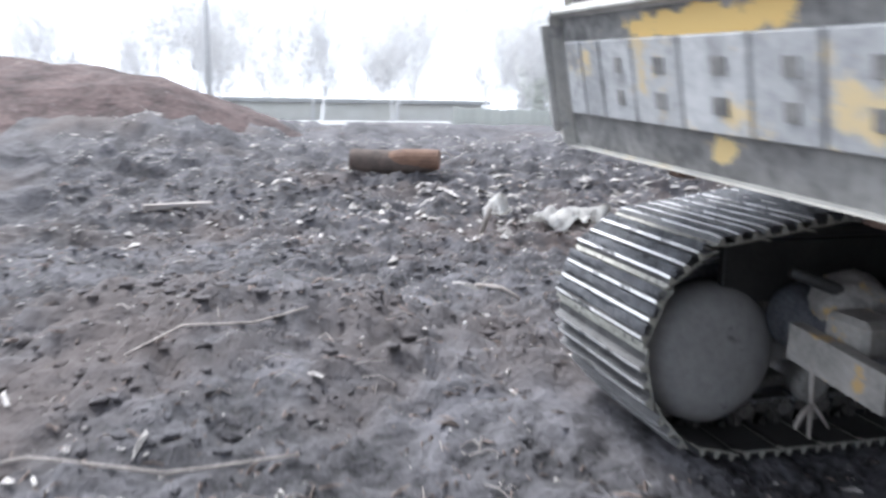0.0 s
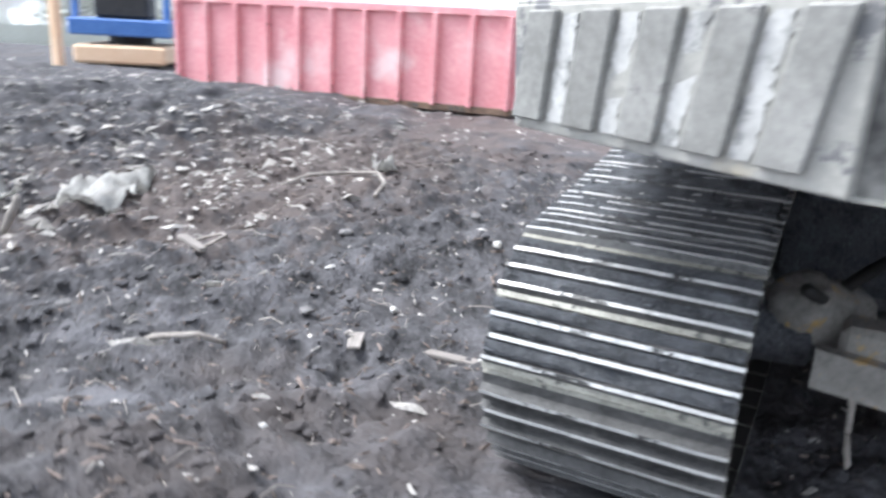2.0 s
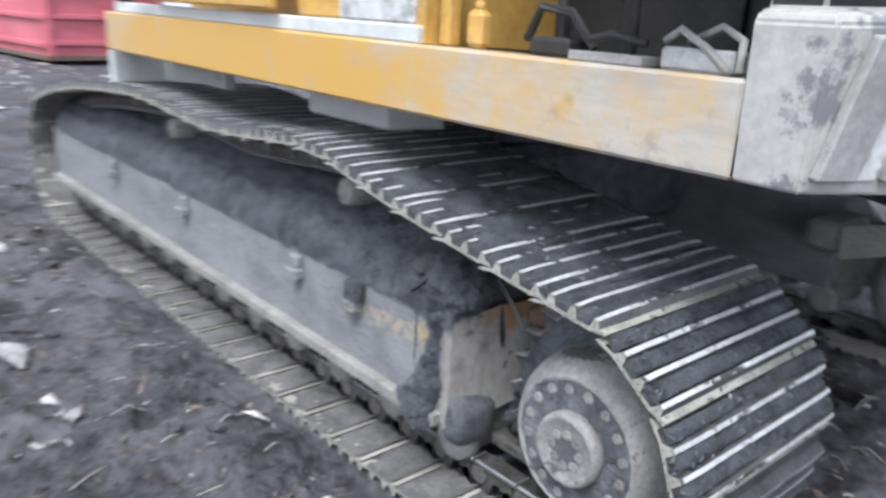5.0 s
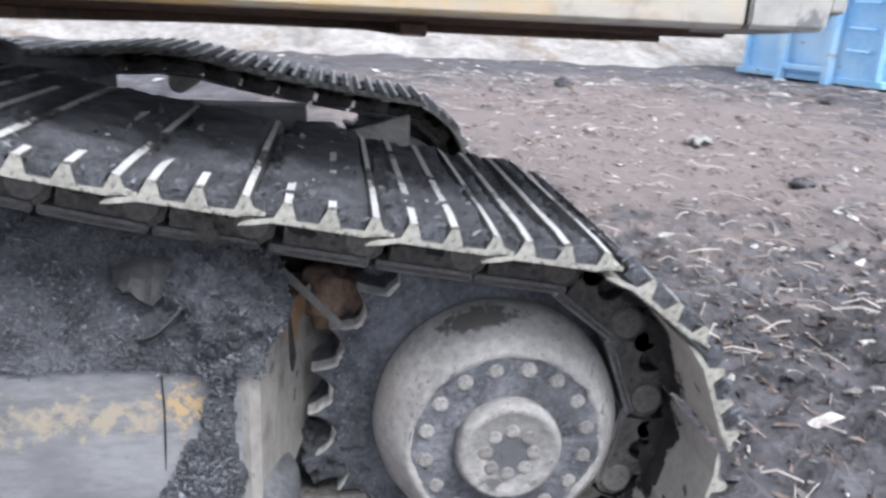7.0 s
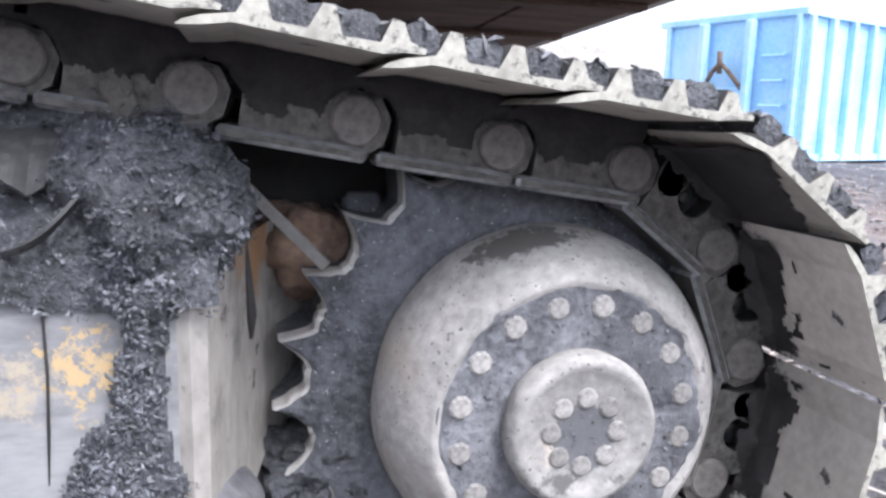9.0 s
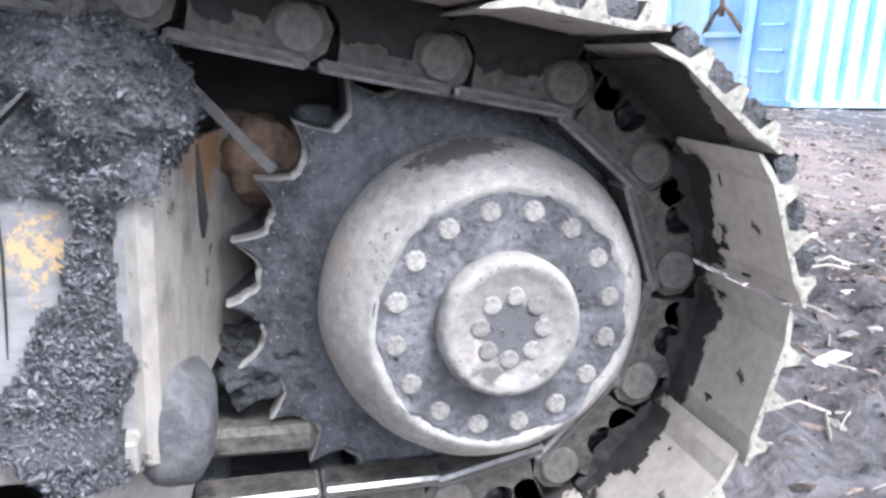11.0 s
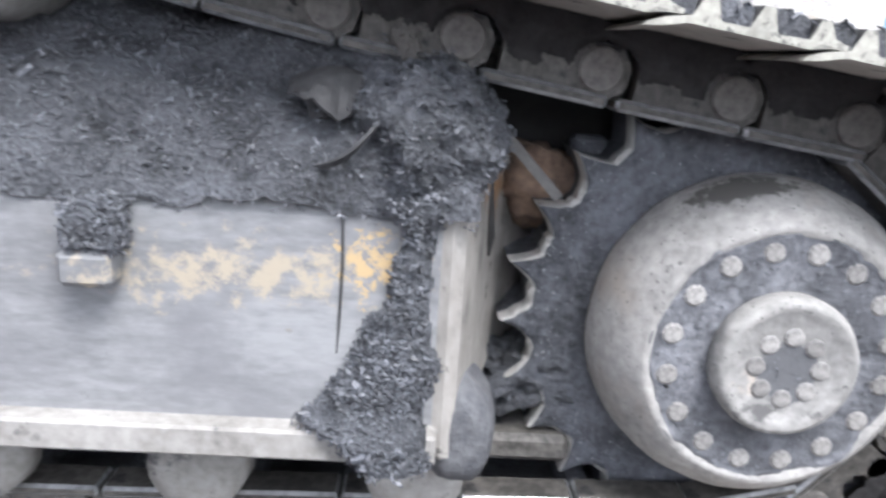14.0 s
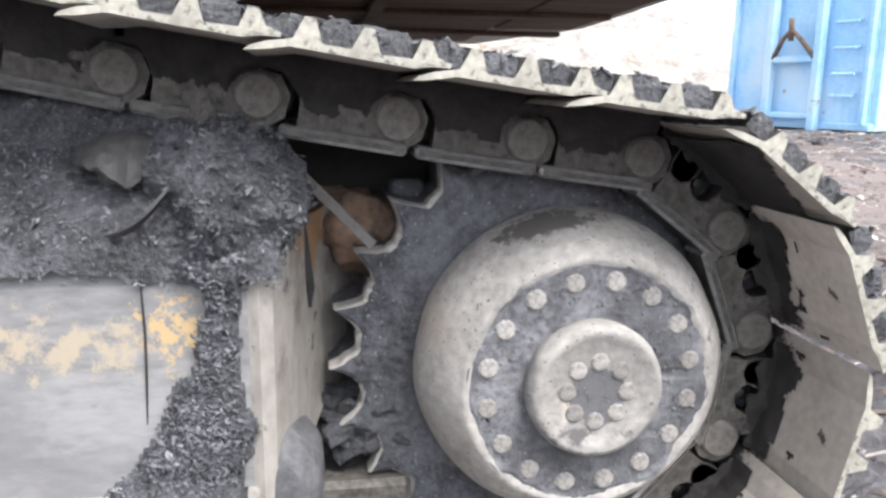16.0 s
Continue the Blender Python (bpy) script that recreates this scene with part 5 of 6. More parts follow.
# hook frame on the blue container's end
bm = bmesh.new()
for yy in (0.75, 1.55):
    bx(bm, (-0.20, yy - 0.06, -0.12), (-0.06, yy + 0.06, 2.05), 0.015)
bx(bm, (-0.18, 0.75, 1.00), (-0.07, 1.55, 1.09), 0.012)
bx(bm, (-0.18, 0.75, 0.20), (-0.07, 1.55, 0.28), 0.012)
part("hook_frame", bm, BLUEBOX, blue, "upright blue hook frame")
bm = bmesh.new()
tube(bm, [(-0.15, 0.80, 1.05), (-0.22, 1.0, 1.32), (-0.24, 1.15, 1.46), (-0.22, 1.3, 1.32), (-0.15, 1.5, 1.05)], 0.035, 8)
tube(bm, [(-0.24, 1.15, 1.30), (-0.26, 1.15, 1.62)], 0.04, 8)
part("hook_bar", bm, RUST, blue, "rusty hook bar", smooth=True)
for z in (0.55, 0.85, 1.2, 1.55):
    bm = tube(bmesh.new(), [(-0.02, 0.22, z), (-0.11, 0.22, z - 0.02), (-0.11, 0.55, z - 0.02), (-0.02, 0.55, z)], 0.018, 8)
    part("rung", bm, BLUEBOX, blue)


# ---- a material handler and an orange post far behind ----
handler = thing("material_handler", "blue and orange material handler with an open lattice cab", "handler")
hx, hy = -11.2, -15.2
hz = land(hx, hy)
handler.matrix_basis = Matrix.Translation((hx, hy, hz)) @ Matrix.Rotation(radians(37), 4, "Z")
part("undercarriage", boxed((-1.4, -1.0, 0.0), (1.3, 1.0, 0.42), 0.06), ORANGE, handler)
part("turntable", tube(bmesh.new(), [(0, 0, 0.4), (0, 0, 0.66)], 0.5, 20), BLACK, handler)
part("platform", boxed((-1.6, -1.1, 0.62), (1.2, 1.1, 1.0), 0.04), BLUECAB, handler)
bm = bmesh.new()
for x, yy in ((-1.5, 1.0), (-1.5, -1.0), (0.9, 1.0), (0.9, -1.0)):
    tube(bm, [(x, yy, 0.95), (x - 0.18, yy, 3.2)], 0.085, 8)
for z in (2.05, 3.1):
    bx(bm, (-1.75, 0.93, z), (0.95, 1.05, z + 0.12), 0.01)
    bx(bm, (-1.75, -1.05, z), (0.95, -0.93, z + 0.12), 0.01)
part("cab_frame", bm, BLUECAB, handler)
part("engine", boxed((0.0, -0.6, 1.0), (0.9, 0.6, 1.75), 0.08), BLACK, handler)
part("seat", boxed((-1.0, -0.35, 1.0), (-0.5, 0.35, 1.5), 0.08), BLACK, handler)
part("boom", tube(bmesh.new(), [(-0.6, 0.0, 1.0), (-0.2, 0.0, 2.2), (0.2, 0.1, 3.9)], [0.16, 0.2, 0.14], 8), ORANGE, handler)
part("ram", tube(bmesh.new(), [(-1.2, 0.3, 2.1), (-0.5, 0.3, 1.05)], 0.07, 8), BLACK, handler)
px, py = -8.3, -14.0
post = part("orange_post", boxed((px - 0.09, py - 0.09, land(px, py) - 0.2), (px + 0.09, py + 0.09, 5.0), 0.02), ORANGE)
tagged(post, "tall orange painted steel post in the soil", "post")


# ---- heaps ----
def heap(name, label, cx, cy, rx, ry, h, material, rough, n=70):
    bm = bmesh.new()
    rows = []
    for j in range(n + 1):
        row = []
        for i in range(n + 1):
            u, v = i / n * 2 - 1, j / n * 2 - 1
            x, y = cx + u * rx, cy + v * ry
            d = math.hypot(u, v) * (1 + 0.18 * noise.noise((x * 0.35, y * 0.35, 3)))
            k = max(0, 1 - d ** 1.6) ** 1.1 * smooth(1.0, 0.82, max(abs(u), abs(v)))
            z = land(x, y, False) - 0.15 + h * k * (1 + rough * noise.noise((x * 0.5, y * 0.5, h))) + k ** 0.4 * rough * h * (0.25 * noise.noise((x * 1.7, y * 1.7, 2)) + 0.2 * noise.noise((x * 4, y * 4, 6)))
            row.append(bm.verts.new((x, y, z)))
        rows.append(row)
    for p, q in zip(rows, rows[1:]):
        for i in range(n):
            bm.faces.new((p[i], p[i + 1], q[i + 1], q[i]))
    return tagged(part(name, bm, material), label, "heap")


heap("dark_mound", "dark grey heap of shredded rubble beyond the yard", -26.5, 0.5, 4.2, 3.6, 1.65, DARK_HEAP, 0.35)
heap("pale_mound", "pale heap of light rubble in front of the dark one", -22.8, 0.7, 2.2, 3.4, 0.85, PALE_HEAP, 0.9)
heap("rubble_bank", "long low pale bank of rubble along the yard's edge", -27, -6, 3.0, 12, 0.38, PALE_HEAP, 0.6)
heap("spoil_hill", "broad pale hill of spoil behind the blue container", 1.5, 23.5, 21, 13.0, 3.9, HILL, 0.35, 110)
heap("red_mound", "reddish brown soil heap behind the machine", 4.9, -12.0, 5.0, 3.6, 0.95, RED_SOIL, 0.3)


# ---- beyond the yard: building, fence, poles, bare trees ----
hall = thing("low_building", "long low pale building with a flat grey roof behind the yard", "building")
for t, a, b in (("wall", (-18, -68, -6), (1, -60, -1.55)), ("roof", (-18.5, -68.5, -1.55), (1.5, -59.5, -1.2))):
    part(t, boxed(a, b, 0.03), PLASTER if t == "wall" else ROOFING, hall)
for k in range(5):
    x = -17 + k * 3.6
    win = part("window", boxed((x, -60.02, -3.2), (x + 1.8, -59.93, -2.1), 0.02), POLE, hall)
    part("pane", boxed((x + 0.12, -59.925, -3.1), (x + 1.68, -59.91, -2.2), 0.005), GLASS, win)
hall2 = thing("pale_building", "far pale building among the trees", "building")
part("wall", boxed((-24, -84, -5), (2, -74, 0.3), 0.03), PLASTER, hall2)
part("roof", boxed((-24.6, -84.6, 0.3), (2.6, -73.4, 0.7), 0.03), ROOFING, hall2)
# this fence stands in for a hazy greenish band, pale like it
screen = thing("board_fence", "low board fence paled by haze along the yard's edge", "fence")
for k in range(46):
    a = radians(-133 + k * 0.62)
    x, y = 33 * math.cos(a), 33 * math.sin(a)
    z = land(x, y, False)
    bm = boxed((-0.17, -0.02, -0.3), (0.185, 0.02, 0.75 + 0.15 * noise.noise((k * 0.7, 0, 0))), 0.01)
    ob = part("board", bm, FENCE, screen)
    ob.matrix_basis = Matrix.Translation((x, y, z)) @ Matrix.Rotation(a + math.pi / 2, 4, "Z")
for x, y, h in ((2.6, -46, 14), (-24, -46, 12), (-38, -40, 12)):
    z = land(x, y, False)
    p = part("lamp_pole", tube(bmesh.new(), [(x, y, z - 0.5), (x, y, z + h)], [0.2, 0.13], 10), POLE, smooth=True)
    tagged(p, "slender pale concrete pole beyond the yard", "pole", "poles")


def tree_mesh(seed, h):
    """A leafless tree: a tapered trunk, limbs and many fine twigs."""
    rnd = random.Random(seed)
    verts, faces = [], []

    def limb(p, d, l, r, level):
        steps = 4 if level < 2 else 3
        n = 5 if level < 2 else 3
        first = len(verts)
        q = p.copy()
        for k in range(steps + 1):
            rr = r * (1 - 0.62 * k / steps)
            side = d.orthogonal().normalized()
            up = d.cross(side)
            for j in range(n):
                a = 6.2832 * j / n
                verts.append(q + (side * math.cos(a) + up * math.sin(a)) * rr)
            if k:
                o = first + (k - 1) * n
                for j in range(n):
                    faces.append((o + j, o + (j + 1) % n, o + n + (j + 1) % n, o + n + j))
            if level < 4 and k >= (2 if level == 0 else 1):
                for c in range(rnd.choice((2, 3)) if level < 2 else rnd.choice((1, 2))):
                    nd = (d + Vector((rnd.uniform(-1, 1), rnd.uniform(-1, 1), rnd.uniform(-0.35, 0.75))) * 0.85).normalized()
                    limb(q, nd, l * rnd.uniform(0.42, 0.66), max(rr * 0.55, 0.018), level + 1)
            d = (d + Vector((rnd.uniform(-0.16, 0.16), rnd.uniform(-0.16, 0.16), 0.06))).normalized()
            q = q + d * (l / steps)

    limb(Vector((0, 0, -0.5)), Vector((0, 0, 1)), h * 0.62, h * 0.017, 0)
    me = bpy.data.meshes.new("bare_crown")
    me.from_pydata(verts, [], faces)
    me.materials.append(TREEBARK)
    return me


TREES = [tree_mesh(s, h) for s, h in ((1, 11), (2, 13), (3, 9), (4, 12))]
rnd = random.Random(5)
for k in range(125):
    a = radians(rnd.uniform(-142, -76))
    r = rnd.uniform(62, 150)
    x, y = r * math.cos(a), r * math.sin(a)
    ob = new("bare_tree", TREES[k % 4])
    s = rnd.uniform(0.8, 1.25)
    ob.matrix_basis = Matrix.Translation((x, y, land(x, y, False))) @ Matrix.Rotation(rnd.uniform(0, 6), 4, "Z") @ Matrix.Scale(s, 4)
    tagged(ob, "leafless grey tree beyond the yard, paled by haze", "tree", "bare trees")


def bush_tree_mesh(seed, h):
    """A tree in leaf: a trunk, a few limbs and a ragged crown of many small leaves in clumps."""
    rnd = random.Random(seed)
    bm = tube(bmesh.new(), [(0, 0, -0.5), (0.1, 0, h * 0.4), (0, 0.1, h * 0.85)], [h * 0.025, h * 0.018, h * 0.006], 6)
    for k in range(46):
        z = h * rnd.uniform(0.18, 0.98)
        reach = h * 0.24 * (1.12 - z / h) ** 0.6
        a = rnd.uniform(0, 6.283)
        c = Vector((reach * math.cos(a) * rnd.uniform(0.3, 1), reach * math.sin(a) * rnd.uniform(0.3, 1), z))
        tube(bm, [(0, 0, z * 0.9), c], [h * 0.006, h * 0.002], 3, mat=0)
        for i in range(48):
            p = c + Vector((rnd.gauss(0, 1), rnd.gauss(0, 1), rnd.gauss(0, 0.8))) * h * 0.05
            u = Vector((rnd.uniform(-1, 1), rnd.uniform(-1, 1), rnd.uniform(-1, 1))).normalized() * h * 0.02
            v = u.orthogonal().normalized() * h * 0.012
            bm.faces.new([bm.verts.new(p + d) for d in (-u, v, u, -v)]).material_index = 1
    me = bpy.data.meshes.new("leafy_tree")
    bm.to_mesh(me)
    bm.free()
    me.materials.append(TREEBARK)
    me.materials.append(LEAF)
    return me


BUSHES = [bush_tree_mesh(s, h) for s, h in ((21, 9), (22, 12))]
for k in range(18):
    a = radians(rnd.uniform(-137, -110))
    r = rnd.uniform(85, 140)
    x, y = r * math.cos(a), r * math.sin(a)
    ob = new("leafy_tree", BUSHES[k % 2])
    ob.matrix_basis = Matrix.Translation((x, y, land(x, y, False))) @ Matrix.Rotation(rnd.uniform(0, 6), 4, "Z") @ Matrix.Scale(rnd.uniform(0.8, 1.6), 4)
    tagged(ob, "grey-green tree in thin leaf beyond the yard, paled by haze", "tree", "leafy trees")


# ---- loose things on the ground ----
def on_land(x, y, up=0.0):
    return Vector((x, y, land(x, y) + up))


def rag(name, label, category, x, y, w, d, h, material, seed, turn=0.0):
    """A crumpled sheet."""
    bm = bmesh.new()
    n = 14
    rows = []
    for j in range(n + 1):
        row = []
        for i in range(n + 1):
            u, v = i / n - 0.5, j / n - 0.5
            e = 1 + 0.35 * noise.noise((u * 3 + seed, v * 3, 1))
            px, py = u * w * e, v * d * e
            c, s = math.cos(turn), math.sin(turn)
            gx, gy = x + px * c - py * s, y + px * s + py * c
            row.append(bm.verts.new((gx, gy, land(gx, gy) + 0.012 + h * max(0, 0.45 + noise.noise((u * 4, v * 4, seed)) + 0.4 * noise.noise((u * 11, v * 11, seed))))))
        rows.append(row)
    for p, q in zip(rows, rows[1:]):
        for i in range(n):
            bm.faces.new((p[i], p[i + 1], q[i + 1], q[i]))
    bmesh.ops.solidify(bm, geom=bm.faces[:], thickness=0.004)
    return tagged(part(name, bm, material, smooth=True), label, category)


def stick(name, label, category, pts, radius, material, ends=0.6):
    """A branch, hose or twig that follows the ground."""
    line_ = []
    for i, (x, y, up) in enumerate(pts):
        line_.append(on_land(x, y, up + radius * 0.8))
    fine = []
    for a, b in zip(line_, line_[1:]):
        for k in range(4):
            p = a.lerp(b, k / 4)
            fine.append(p + Vector((noise.noise(p * 9), noise.noise(p * 9 + Vector((5, 0, 0))), 0)) * radius * 0.8)
    fine.append(line_[-1])
    m = len(fine) - 1
    bm = tube(bmesh.new(), fine, [radius * (ends + (1 - ends) * math.sin(math.pi * (0.1 + 0.8 * i / m))) for i in range(m + 1)], 7)
    return tagged(part(name, bm, material, smooth=True), label, category)


def board(name, label, x, y, l, w, t, turn, material, tip=0.0):
    bm = boxed((-l / 2, -w / 2, 0), (l / 2, w / 2, t), 0.004)
    for v in bm.verts:
        v.co.y *= 1 - 0.2 * (v.co.x / l + 0.5)
        v.co += Vector((0, 0.006, 0.004)) * noise.noise(v.co * 6)
    ob = tagged(part(name, bm, material), label, "board")
    ob.matrix_basis = Matrix.Translation(on_land(x, y, 0.008)) @ Matrix.Rotation(radians(turn), 4, "Z") @ Matrix.Rotation(radians(tip), 4, "Y")
    return ob


def rock(name, label, x, y, r, material, seed, flat=0.7, category="stone"):
    bm = lump(bmesh.new(), (0, 0, 0), (r, r * 0.8, r * flat), 0.45, 1.3, seed, 3)
    ob = tagged(part(name, bm, material, smooth=True), label, category)
    ob.matrix_basis = Matrix.Translation(on_land(x, y, r * flat * 0.35)) @ Matrix.Rotation(seed, 4, "Z")
    return ob


# the log lying behind the machine
log = thing("log", "short split log with dark bark and reddish wood", "log")
gx, gy = -0.2, -6.55
log.matrix_basis = Matrix.Translation(on_land(gx, gy, 0.12)) @ Matrix.Rotation(radians(-24), 4, "Z") @ Matrix.Scale(1.2, 4)
bm = tube(bmesh.new(), [(-0.45, 0, 0.02), (-0.2, 0.01, 0.0), (0.1, 0, 0.0), (0.40, 0, 0.01)], [0.10, 0.12, 0.125, 0.12], 16, caps=False)
for v in bm.verts:
    v.co += v.co.normalized() * 0.018 * noise.noise(v.co * 9)
part("bark", bm, BARK, log, smooth=True)
bm = tube(bmesh.new(), [(-0.50, 0.035, 0.045), (-0.15, 0.035, 0.04), (0.12, 0.0, 0.0), (0.39, 0, 0.01)], [0.100, 0.106, 0.09, 0.098], 16)
part("heartwood", bm, LOGEND, log, "split reddish heartwood")
bm = bmesh.new()
tube(bm, [(-0.62 + 0.13 * math.cos(a) , 0.1 + 0.02 * a, 0.06 + 0.14 * math.sin(a)) for a in np.linspace(-0.4, 2.6, 10)], 0.012, 6)
ring_ob = tagged(part("bent_band", bm, TWIG), "bent pale band beside the log", "band")
ring_ob.matrix_basis = Matrix.Translation(on_land(gx, gy, 0.05))

board("plank", "weathered grey plank lying flat on the soil", 2.15, -5.0, 0.62, 0.13, 0.05, 12, WOOD)
board("plank", "flat grey board half sunk in the soil", -0.52, -0.86, 0.42, 0.055, 0.02, 100, WOOD, 2)
board("broken_board", "short broken brown board on the soil", -0.30, -1.24, 0.20, 0.07, 0.016, 28, WOOD, -4)
board("broken_board", "short broken brown board on the soil", -1.0, -2.9, 0.3, 0.06, 0.03, 70, WOOD, 3)
rag("plastic_sheet", "crumpled dirty white plastic sheet", "sheet", -1.45, -4.25, 0.75, 0.42, 0.12, PLASTIC, 3, 0.5)
rag("plastic_sheet", "torn white plastic scrap on the soil", "sheet", -0.95, -4.75, 0.4, 0.25, 0.08, PLASTIC, 7, 1.5)
rag("plastic_scrap", "small white plastic scrap", "sheet", -0.54, -2.29, 0.16, 0.06, 0.03, PLASTIC, 5, 0.4)
rag("plastic_scrap", "small pale plastic scrap", "sheet", -3.9, -3.35, 0.34, 0.2, 0.12, PLASTIC, 9, 0.8)
rag("plastic_scrap", "small pale plastic scrap", "sheet", -1.6, -1.0, 0.10, 0.05, 0.03, PLASTIC, 13, 0.2)
rag("plastic_scrap", "pale scrap trodden into the soil", "sheet", -2.3, -1.05, 0.16, 0.11, 0.03, PLASTIC, 15, 0.9)
stick("hose", "curved pale hose lying on the soil", "hose", [(-2.7, -3.6, 0.0), (-3.1, -3.62, 0.02), (-3.5, -3.5, 0.04), (-3.55, -3.2, 0.04), (-3.25, -2.95, 0.02), (-2.95, -2.85, 0.0)], 0.017, TWIG, 0.9)
stick("hose", "short bent pale hose on the soil", "hose", [(-1.3, -3.25, 0.0), (-1.45, -3.1, 0.02), (-1.35, -2.95, 0.02), (-1.1, -2.9, 0.0)], 0.012, TWIG, 0.9)
stick("branch", "bare pale branch sticking up from the soil", "branch", [(-0.5, -3.95, 0.0), (-0.5, -3.9, 0.12), (-0.55, -3.86, 0.24)], 0.028, TWIG, 0.5)
stick("branch", "bent grey branch on the soil", "branch", [(0.35, -2.05, 0.0), (0.2, -1.9, 0.03), (0.1, -1.75, 0.02), (0.0, -1.7, 0.0)], 0.015, TWIG)
stick("branch", "long thin pale branch on the soil", "branch", [(2.1, -0.55, 0.02), (1.9, -0.75, 0.02), (1.6, -0.8, 0.03), (1.35, -0.95, 0.01)], 0.006, TWIG)
stick("branch", "long thin pale branch on the soil", "branch", [(2.75, 0.2, 0.02), (2.3, 0.12, 0.03), (1.9, 0.25, 0.02), (1.5, 0.2, 0.02)], 0.006, TWIG)
for k, (x, y, r) in enumerate(((-1.31, -2.1, 0.045), (0.57, -1.0, 0.014), (1.12, -1.06, 0.010), (-2.4, -1.5, 0.035), (-3.6, -0.8, 0.06), (-3.52, -0.9, 0.05), (-0.88, -1.4, 0.022), (-0.55, -0.74, 0.026), (-0.62, -0.70, 0.016))):
    rock("stone", "small pale chalky stone on dark soil", x, y, r, PLASTIC, k + 1.0)
for k, (x, y, r) in enumerate(((1.9, -1.1, 0.035), (2.5, -1.1, 0.05), (2.3, -0.9, 0.03), (-0.62, -1.75, 0.06), (-1.9, -2.4, 0.08), (0.1, -2.6, 0.07), (-2.9, -1.9, 0.07), (0.75, -1.75, 0.06))):
    rock("stone", "dusty dark grey stone on the soil", x, y, r * 0.6, STONE, k + 30.0, 0.5)

rag("plastic_sheet", "torn white plastic sheet on the brown soil", "sheet", 3.1, 5.3, 0.32, 0.16, 0.06, PLASTIC, 17, 0.3)
for k, (x, y, r) in enumerate(((3.4, 4.1, 0.10), (2.4, 7.6, 0.12), (5.6, 7.2, 0.13))):
    rock("soil_lump", "rounded lump of dark soil on the yard", x, y, r, SOIL, k + 50.0, 0.6, "soil")

# ---- countless small stuff ----
rnd = random.Random(11)


def scatter(n, x0, x1, y0, y1, keep):
    spots_ = []
    while len(spots_) < n:
        x, y = rnd.uniform(x0, x1), rnd.uniform(y0, y1)
        if -4.7 < x < 0.5 and abs(y) < 0.42 or abs(x) > 40:
            continue
        if rnd.random() < keep(x, y):
            spots_.append(((x, y, land(x, y) + 0.004), (0, 0, 1)))
    return spots_


def dump(x, y):
    """Where rubbish lies thick."""
    return min(1, 0.10 + 1.0 * math.exp(-(((x + 2.0) / 2.2) ** 2 + ((y + 4.8) / 1.3) ** 2)) + 0.6 * smooth(-2.5, -5, y) * smooth(-9, -6, x))


tagged(flakes("pale_chips", scatter(3600, -9, 3.5, -10, 2.2, dump), 0.020, CHIP, thick=0.3, long=2.6, tilt=0.4), "pale chips of wood and plastic littering the soil", "litter", kind="stuff")
tagged(flakes("wood_chips", scatter(15000, -6, 3.4, -7, 2.4, lambda x, y: 0.35 + 0.65 * dump(x, y)), 0.0095, BROWNCHIP, thick=0.35, long=3.2, tilt=0.4), "brown and black chips mixed into the soil", "litter", kind="stuff")
tagged(flakes("fine_litter", scatter(1800, -5, 3.0, -4.6, 2.2, lambda x, y: 1), 0.007, CHIP, thick=0.4, long=2.5, tilt=0.4), "tiny pale specks of litter on the soil", "litter", kind="stuff")
tagged(flakes("far_litter", scatter(2600, -28, 12, -16, 22, lambda x, y: 0 if -9 < x < 3.5 and -8 < y < 2 else 0.7), 0.035, CHIP, thick=0.3, long=2.6, tilt=0.4), "pale rubbish scattered over the yard", "litter", kind="stuff")
tagged(flakes("yard_chips", scatter(5000, 0.3, 7, 0.2, 8, lambda x, y: 1), 0.014, BROWNCHIP, thick=0.35, long=3.0, tilt=0.4), "brown chips in the soil behind the track", "litter", kind="stuff")
tagged(flakes("yard_specks", scatter(2200, 0.3, 8, 0.2, 9, lambda x, y: smooth(0.2, 3.5, math.hypot(x, y))), 0.012, CHIP, thick=0.35, long=2.5, tilt=0.4), "pale specks in the soil behind the track", "litter", kind="stuff")
tagged(flakes("rubbish", scatter(420, -6, 1.5, -7.5, -2.6, lambda x, y: math.exp(-(((x + 1.8) / 2.4) ** 2 + ((y + 4.9) / 1.3) ** 2))), 0.042, RUBBISH, thick=0.3, long=2.0, tilt=0.5), "torn pale plastic and paper rubbish lying thick on the soil", "rubbish", kind="stuff")
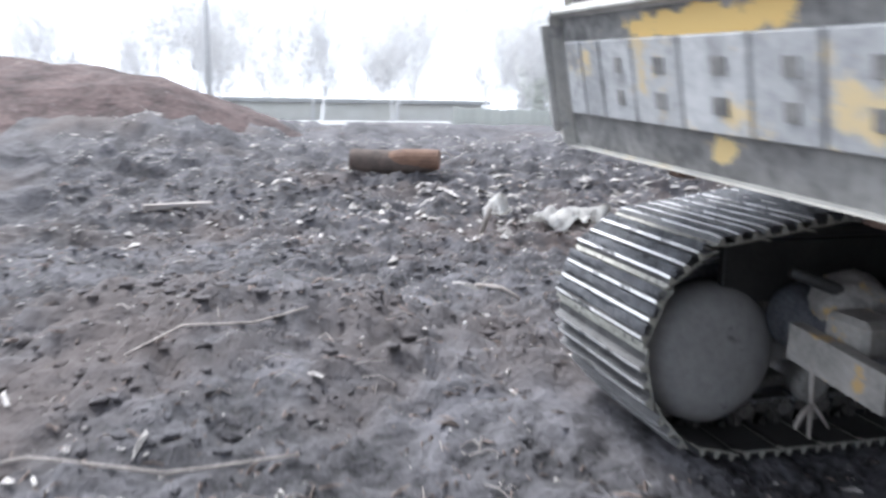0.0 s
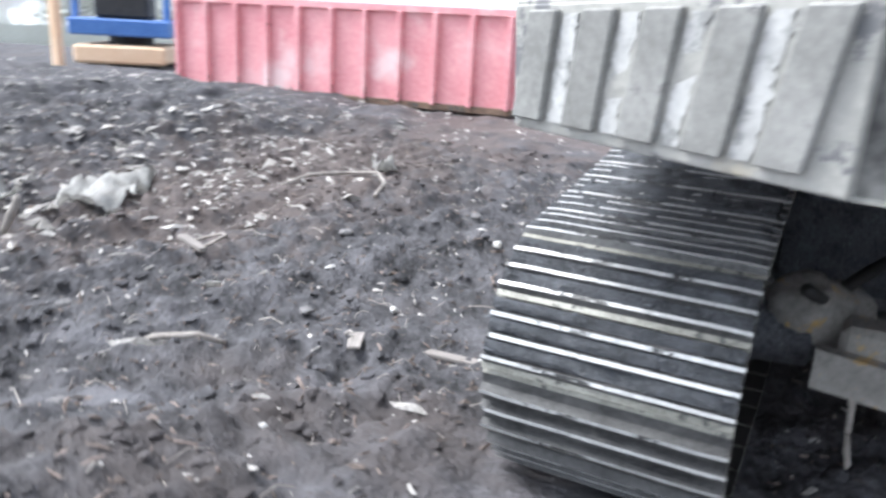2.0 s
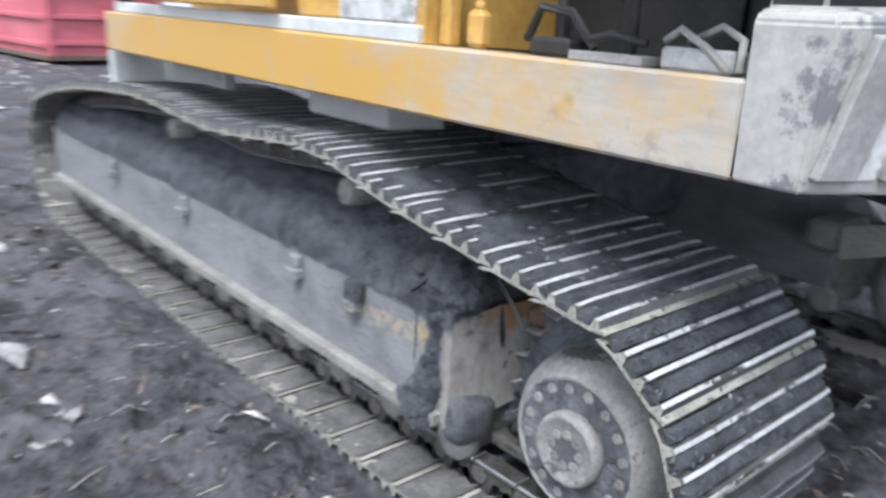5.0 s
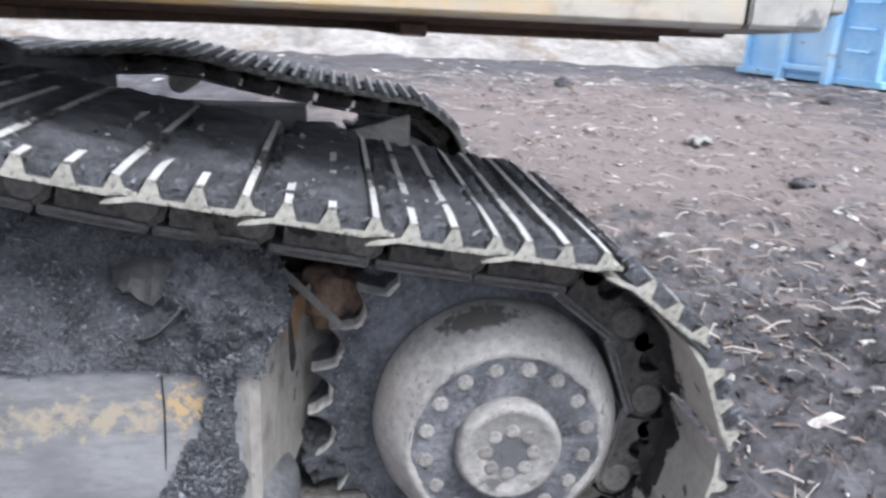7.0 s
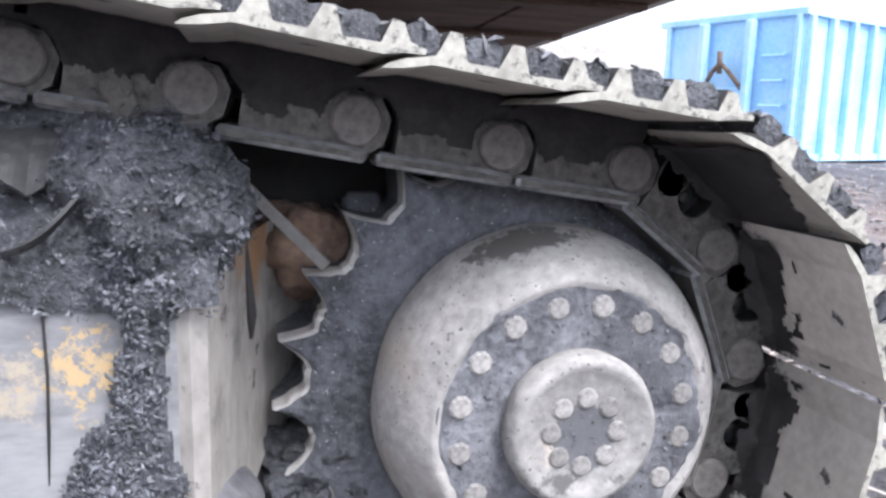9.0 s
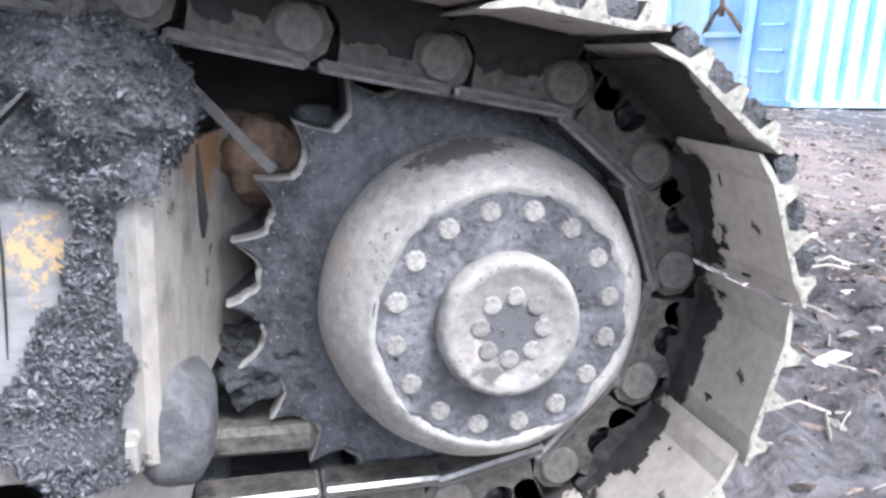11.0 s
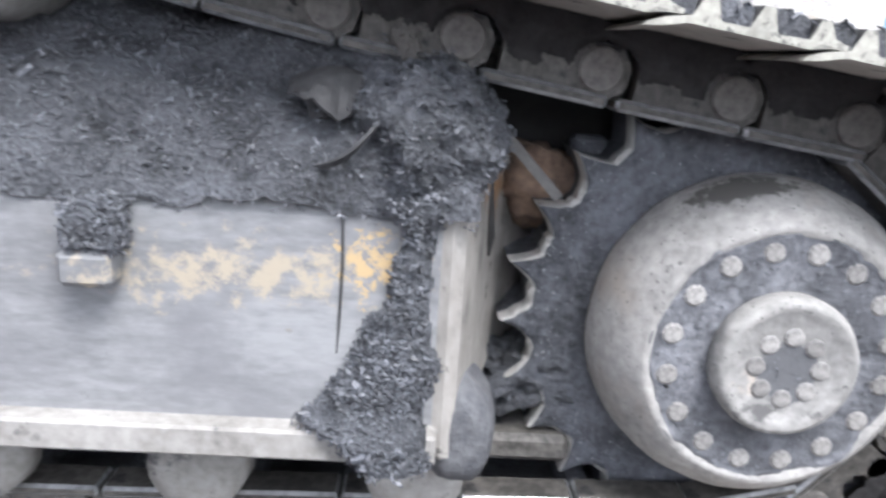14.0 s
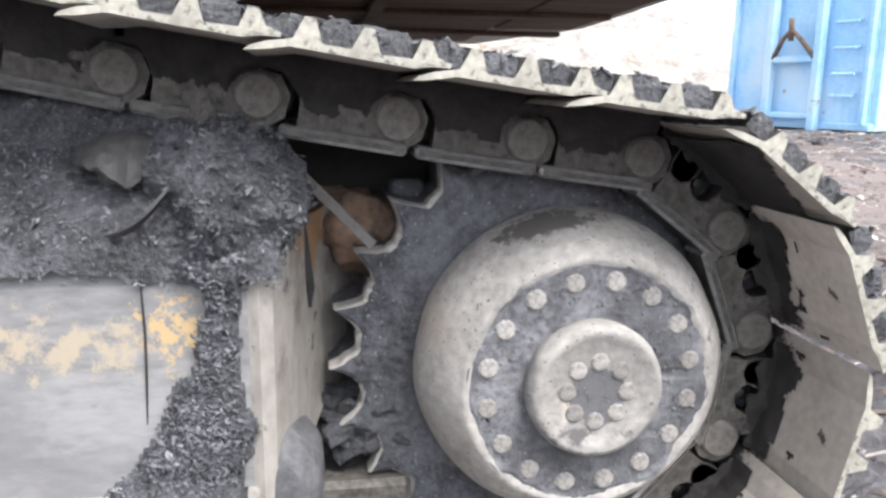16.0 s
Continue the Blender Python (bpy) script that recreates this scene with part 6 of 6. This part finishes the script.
tagged(flakes("far_rubbish", scatter(1100, -24, -8, -9, 3, lambda x, y: 0.8), 0.05, RUBBISH, thick=0.3, long=2.0, tilt=0.5), "pale rubbish strewn before the far heaps", "rubbish", kind="stuff")
# clods of soil
verts, faces = [], []
base = bmesh.new()
bmesh.ops.create_icosphere(base, subdivisions=1, radius=1)
ico = [v.co.copy() for v in base.verts]
ico_f = [[v.index for v in f.verts] for f in base.faces]
base.free()
for (x, y, z), _ in scatter(6500, -6, 3.2, -6.5, 2.2, lambda x, y: 0.25 + 0.75 * (noise.noise((x * 1.3, y * 1.3, 21)) > 0.05)):
    r = 0.006 + 0.030 * rnd.random() ** 4
    o = len(verts)
    off = Vector((x * 31, y * 17, 0))
    verts += [Vector((x, y, z + r * 0.05)) + Vector((v.x * 1.25, v.y, v.z * 0.55)) * r * (1 + 0.9 * noise.noise(v * 1.9 + off)) for v in ico]
    faces += [[o + i for i in f] for f in ico_f]
tagged(joined(verts, faces, "soil_clods", SOIL), "loose clods of dark soil", "soil", kind="stuff")
# thin fibres and twigs
bm_v, bm_f = [], []
for (x, y, z), _ in scatter(900, -5.0, 3.0, -6, 2.0, lambda x, y: 0.3 + dump(x, y)) + scatter(1100, 0.3, 8, 0.3, 9, lambda x, y: 1):
    a, l, r = rnd.uniform(0, 6.28), rnd.uniform(0.04, 0.15) * (1.7 if y > 1 else 1), rnd.uniform(0.0013, 0.0035) * (1.5 if y > 1 else 1)
    d, lift = Vector((math.cos(a), math.sin(a), 0)), rnd.uniform(0.0, 0.03)
    p = [Vector((x, y, z)), Vector((x, y, z + 0.004 + lift)) + d * l * 0.5, Vector((x, y, z)) + d * l]
    o = len(bm_v)
    side = Vector((-d.y, d.x, 0)) * r
    for c in p:
        bm_v += [c - side, c + side, c + Vector((0, 0, 1.7 * r))]
    for s in (0, 3):
        bm_f += [(o + s + i, o + s + (i + 1) % 3, o + s + 3 + (i + 1) % 3, o + s + 3 + i) for i in range(3)]
tagged(joined(bm_v, bm_f, "loose_twigs", TWIG), "thin dry twigs and fibres strewn over the soil", "twigs", kind="stuff")
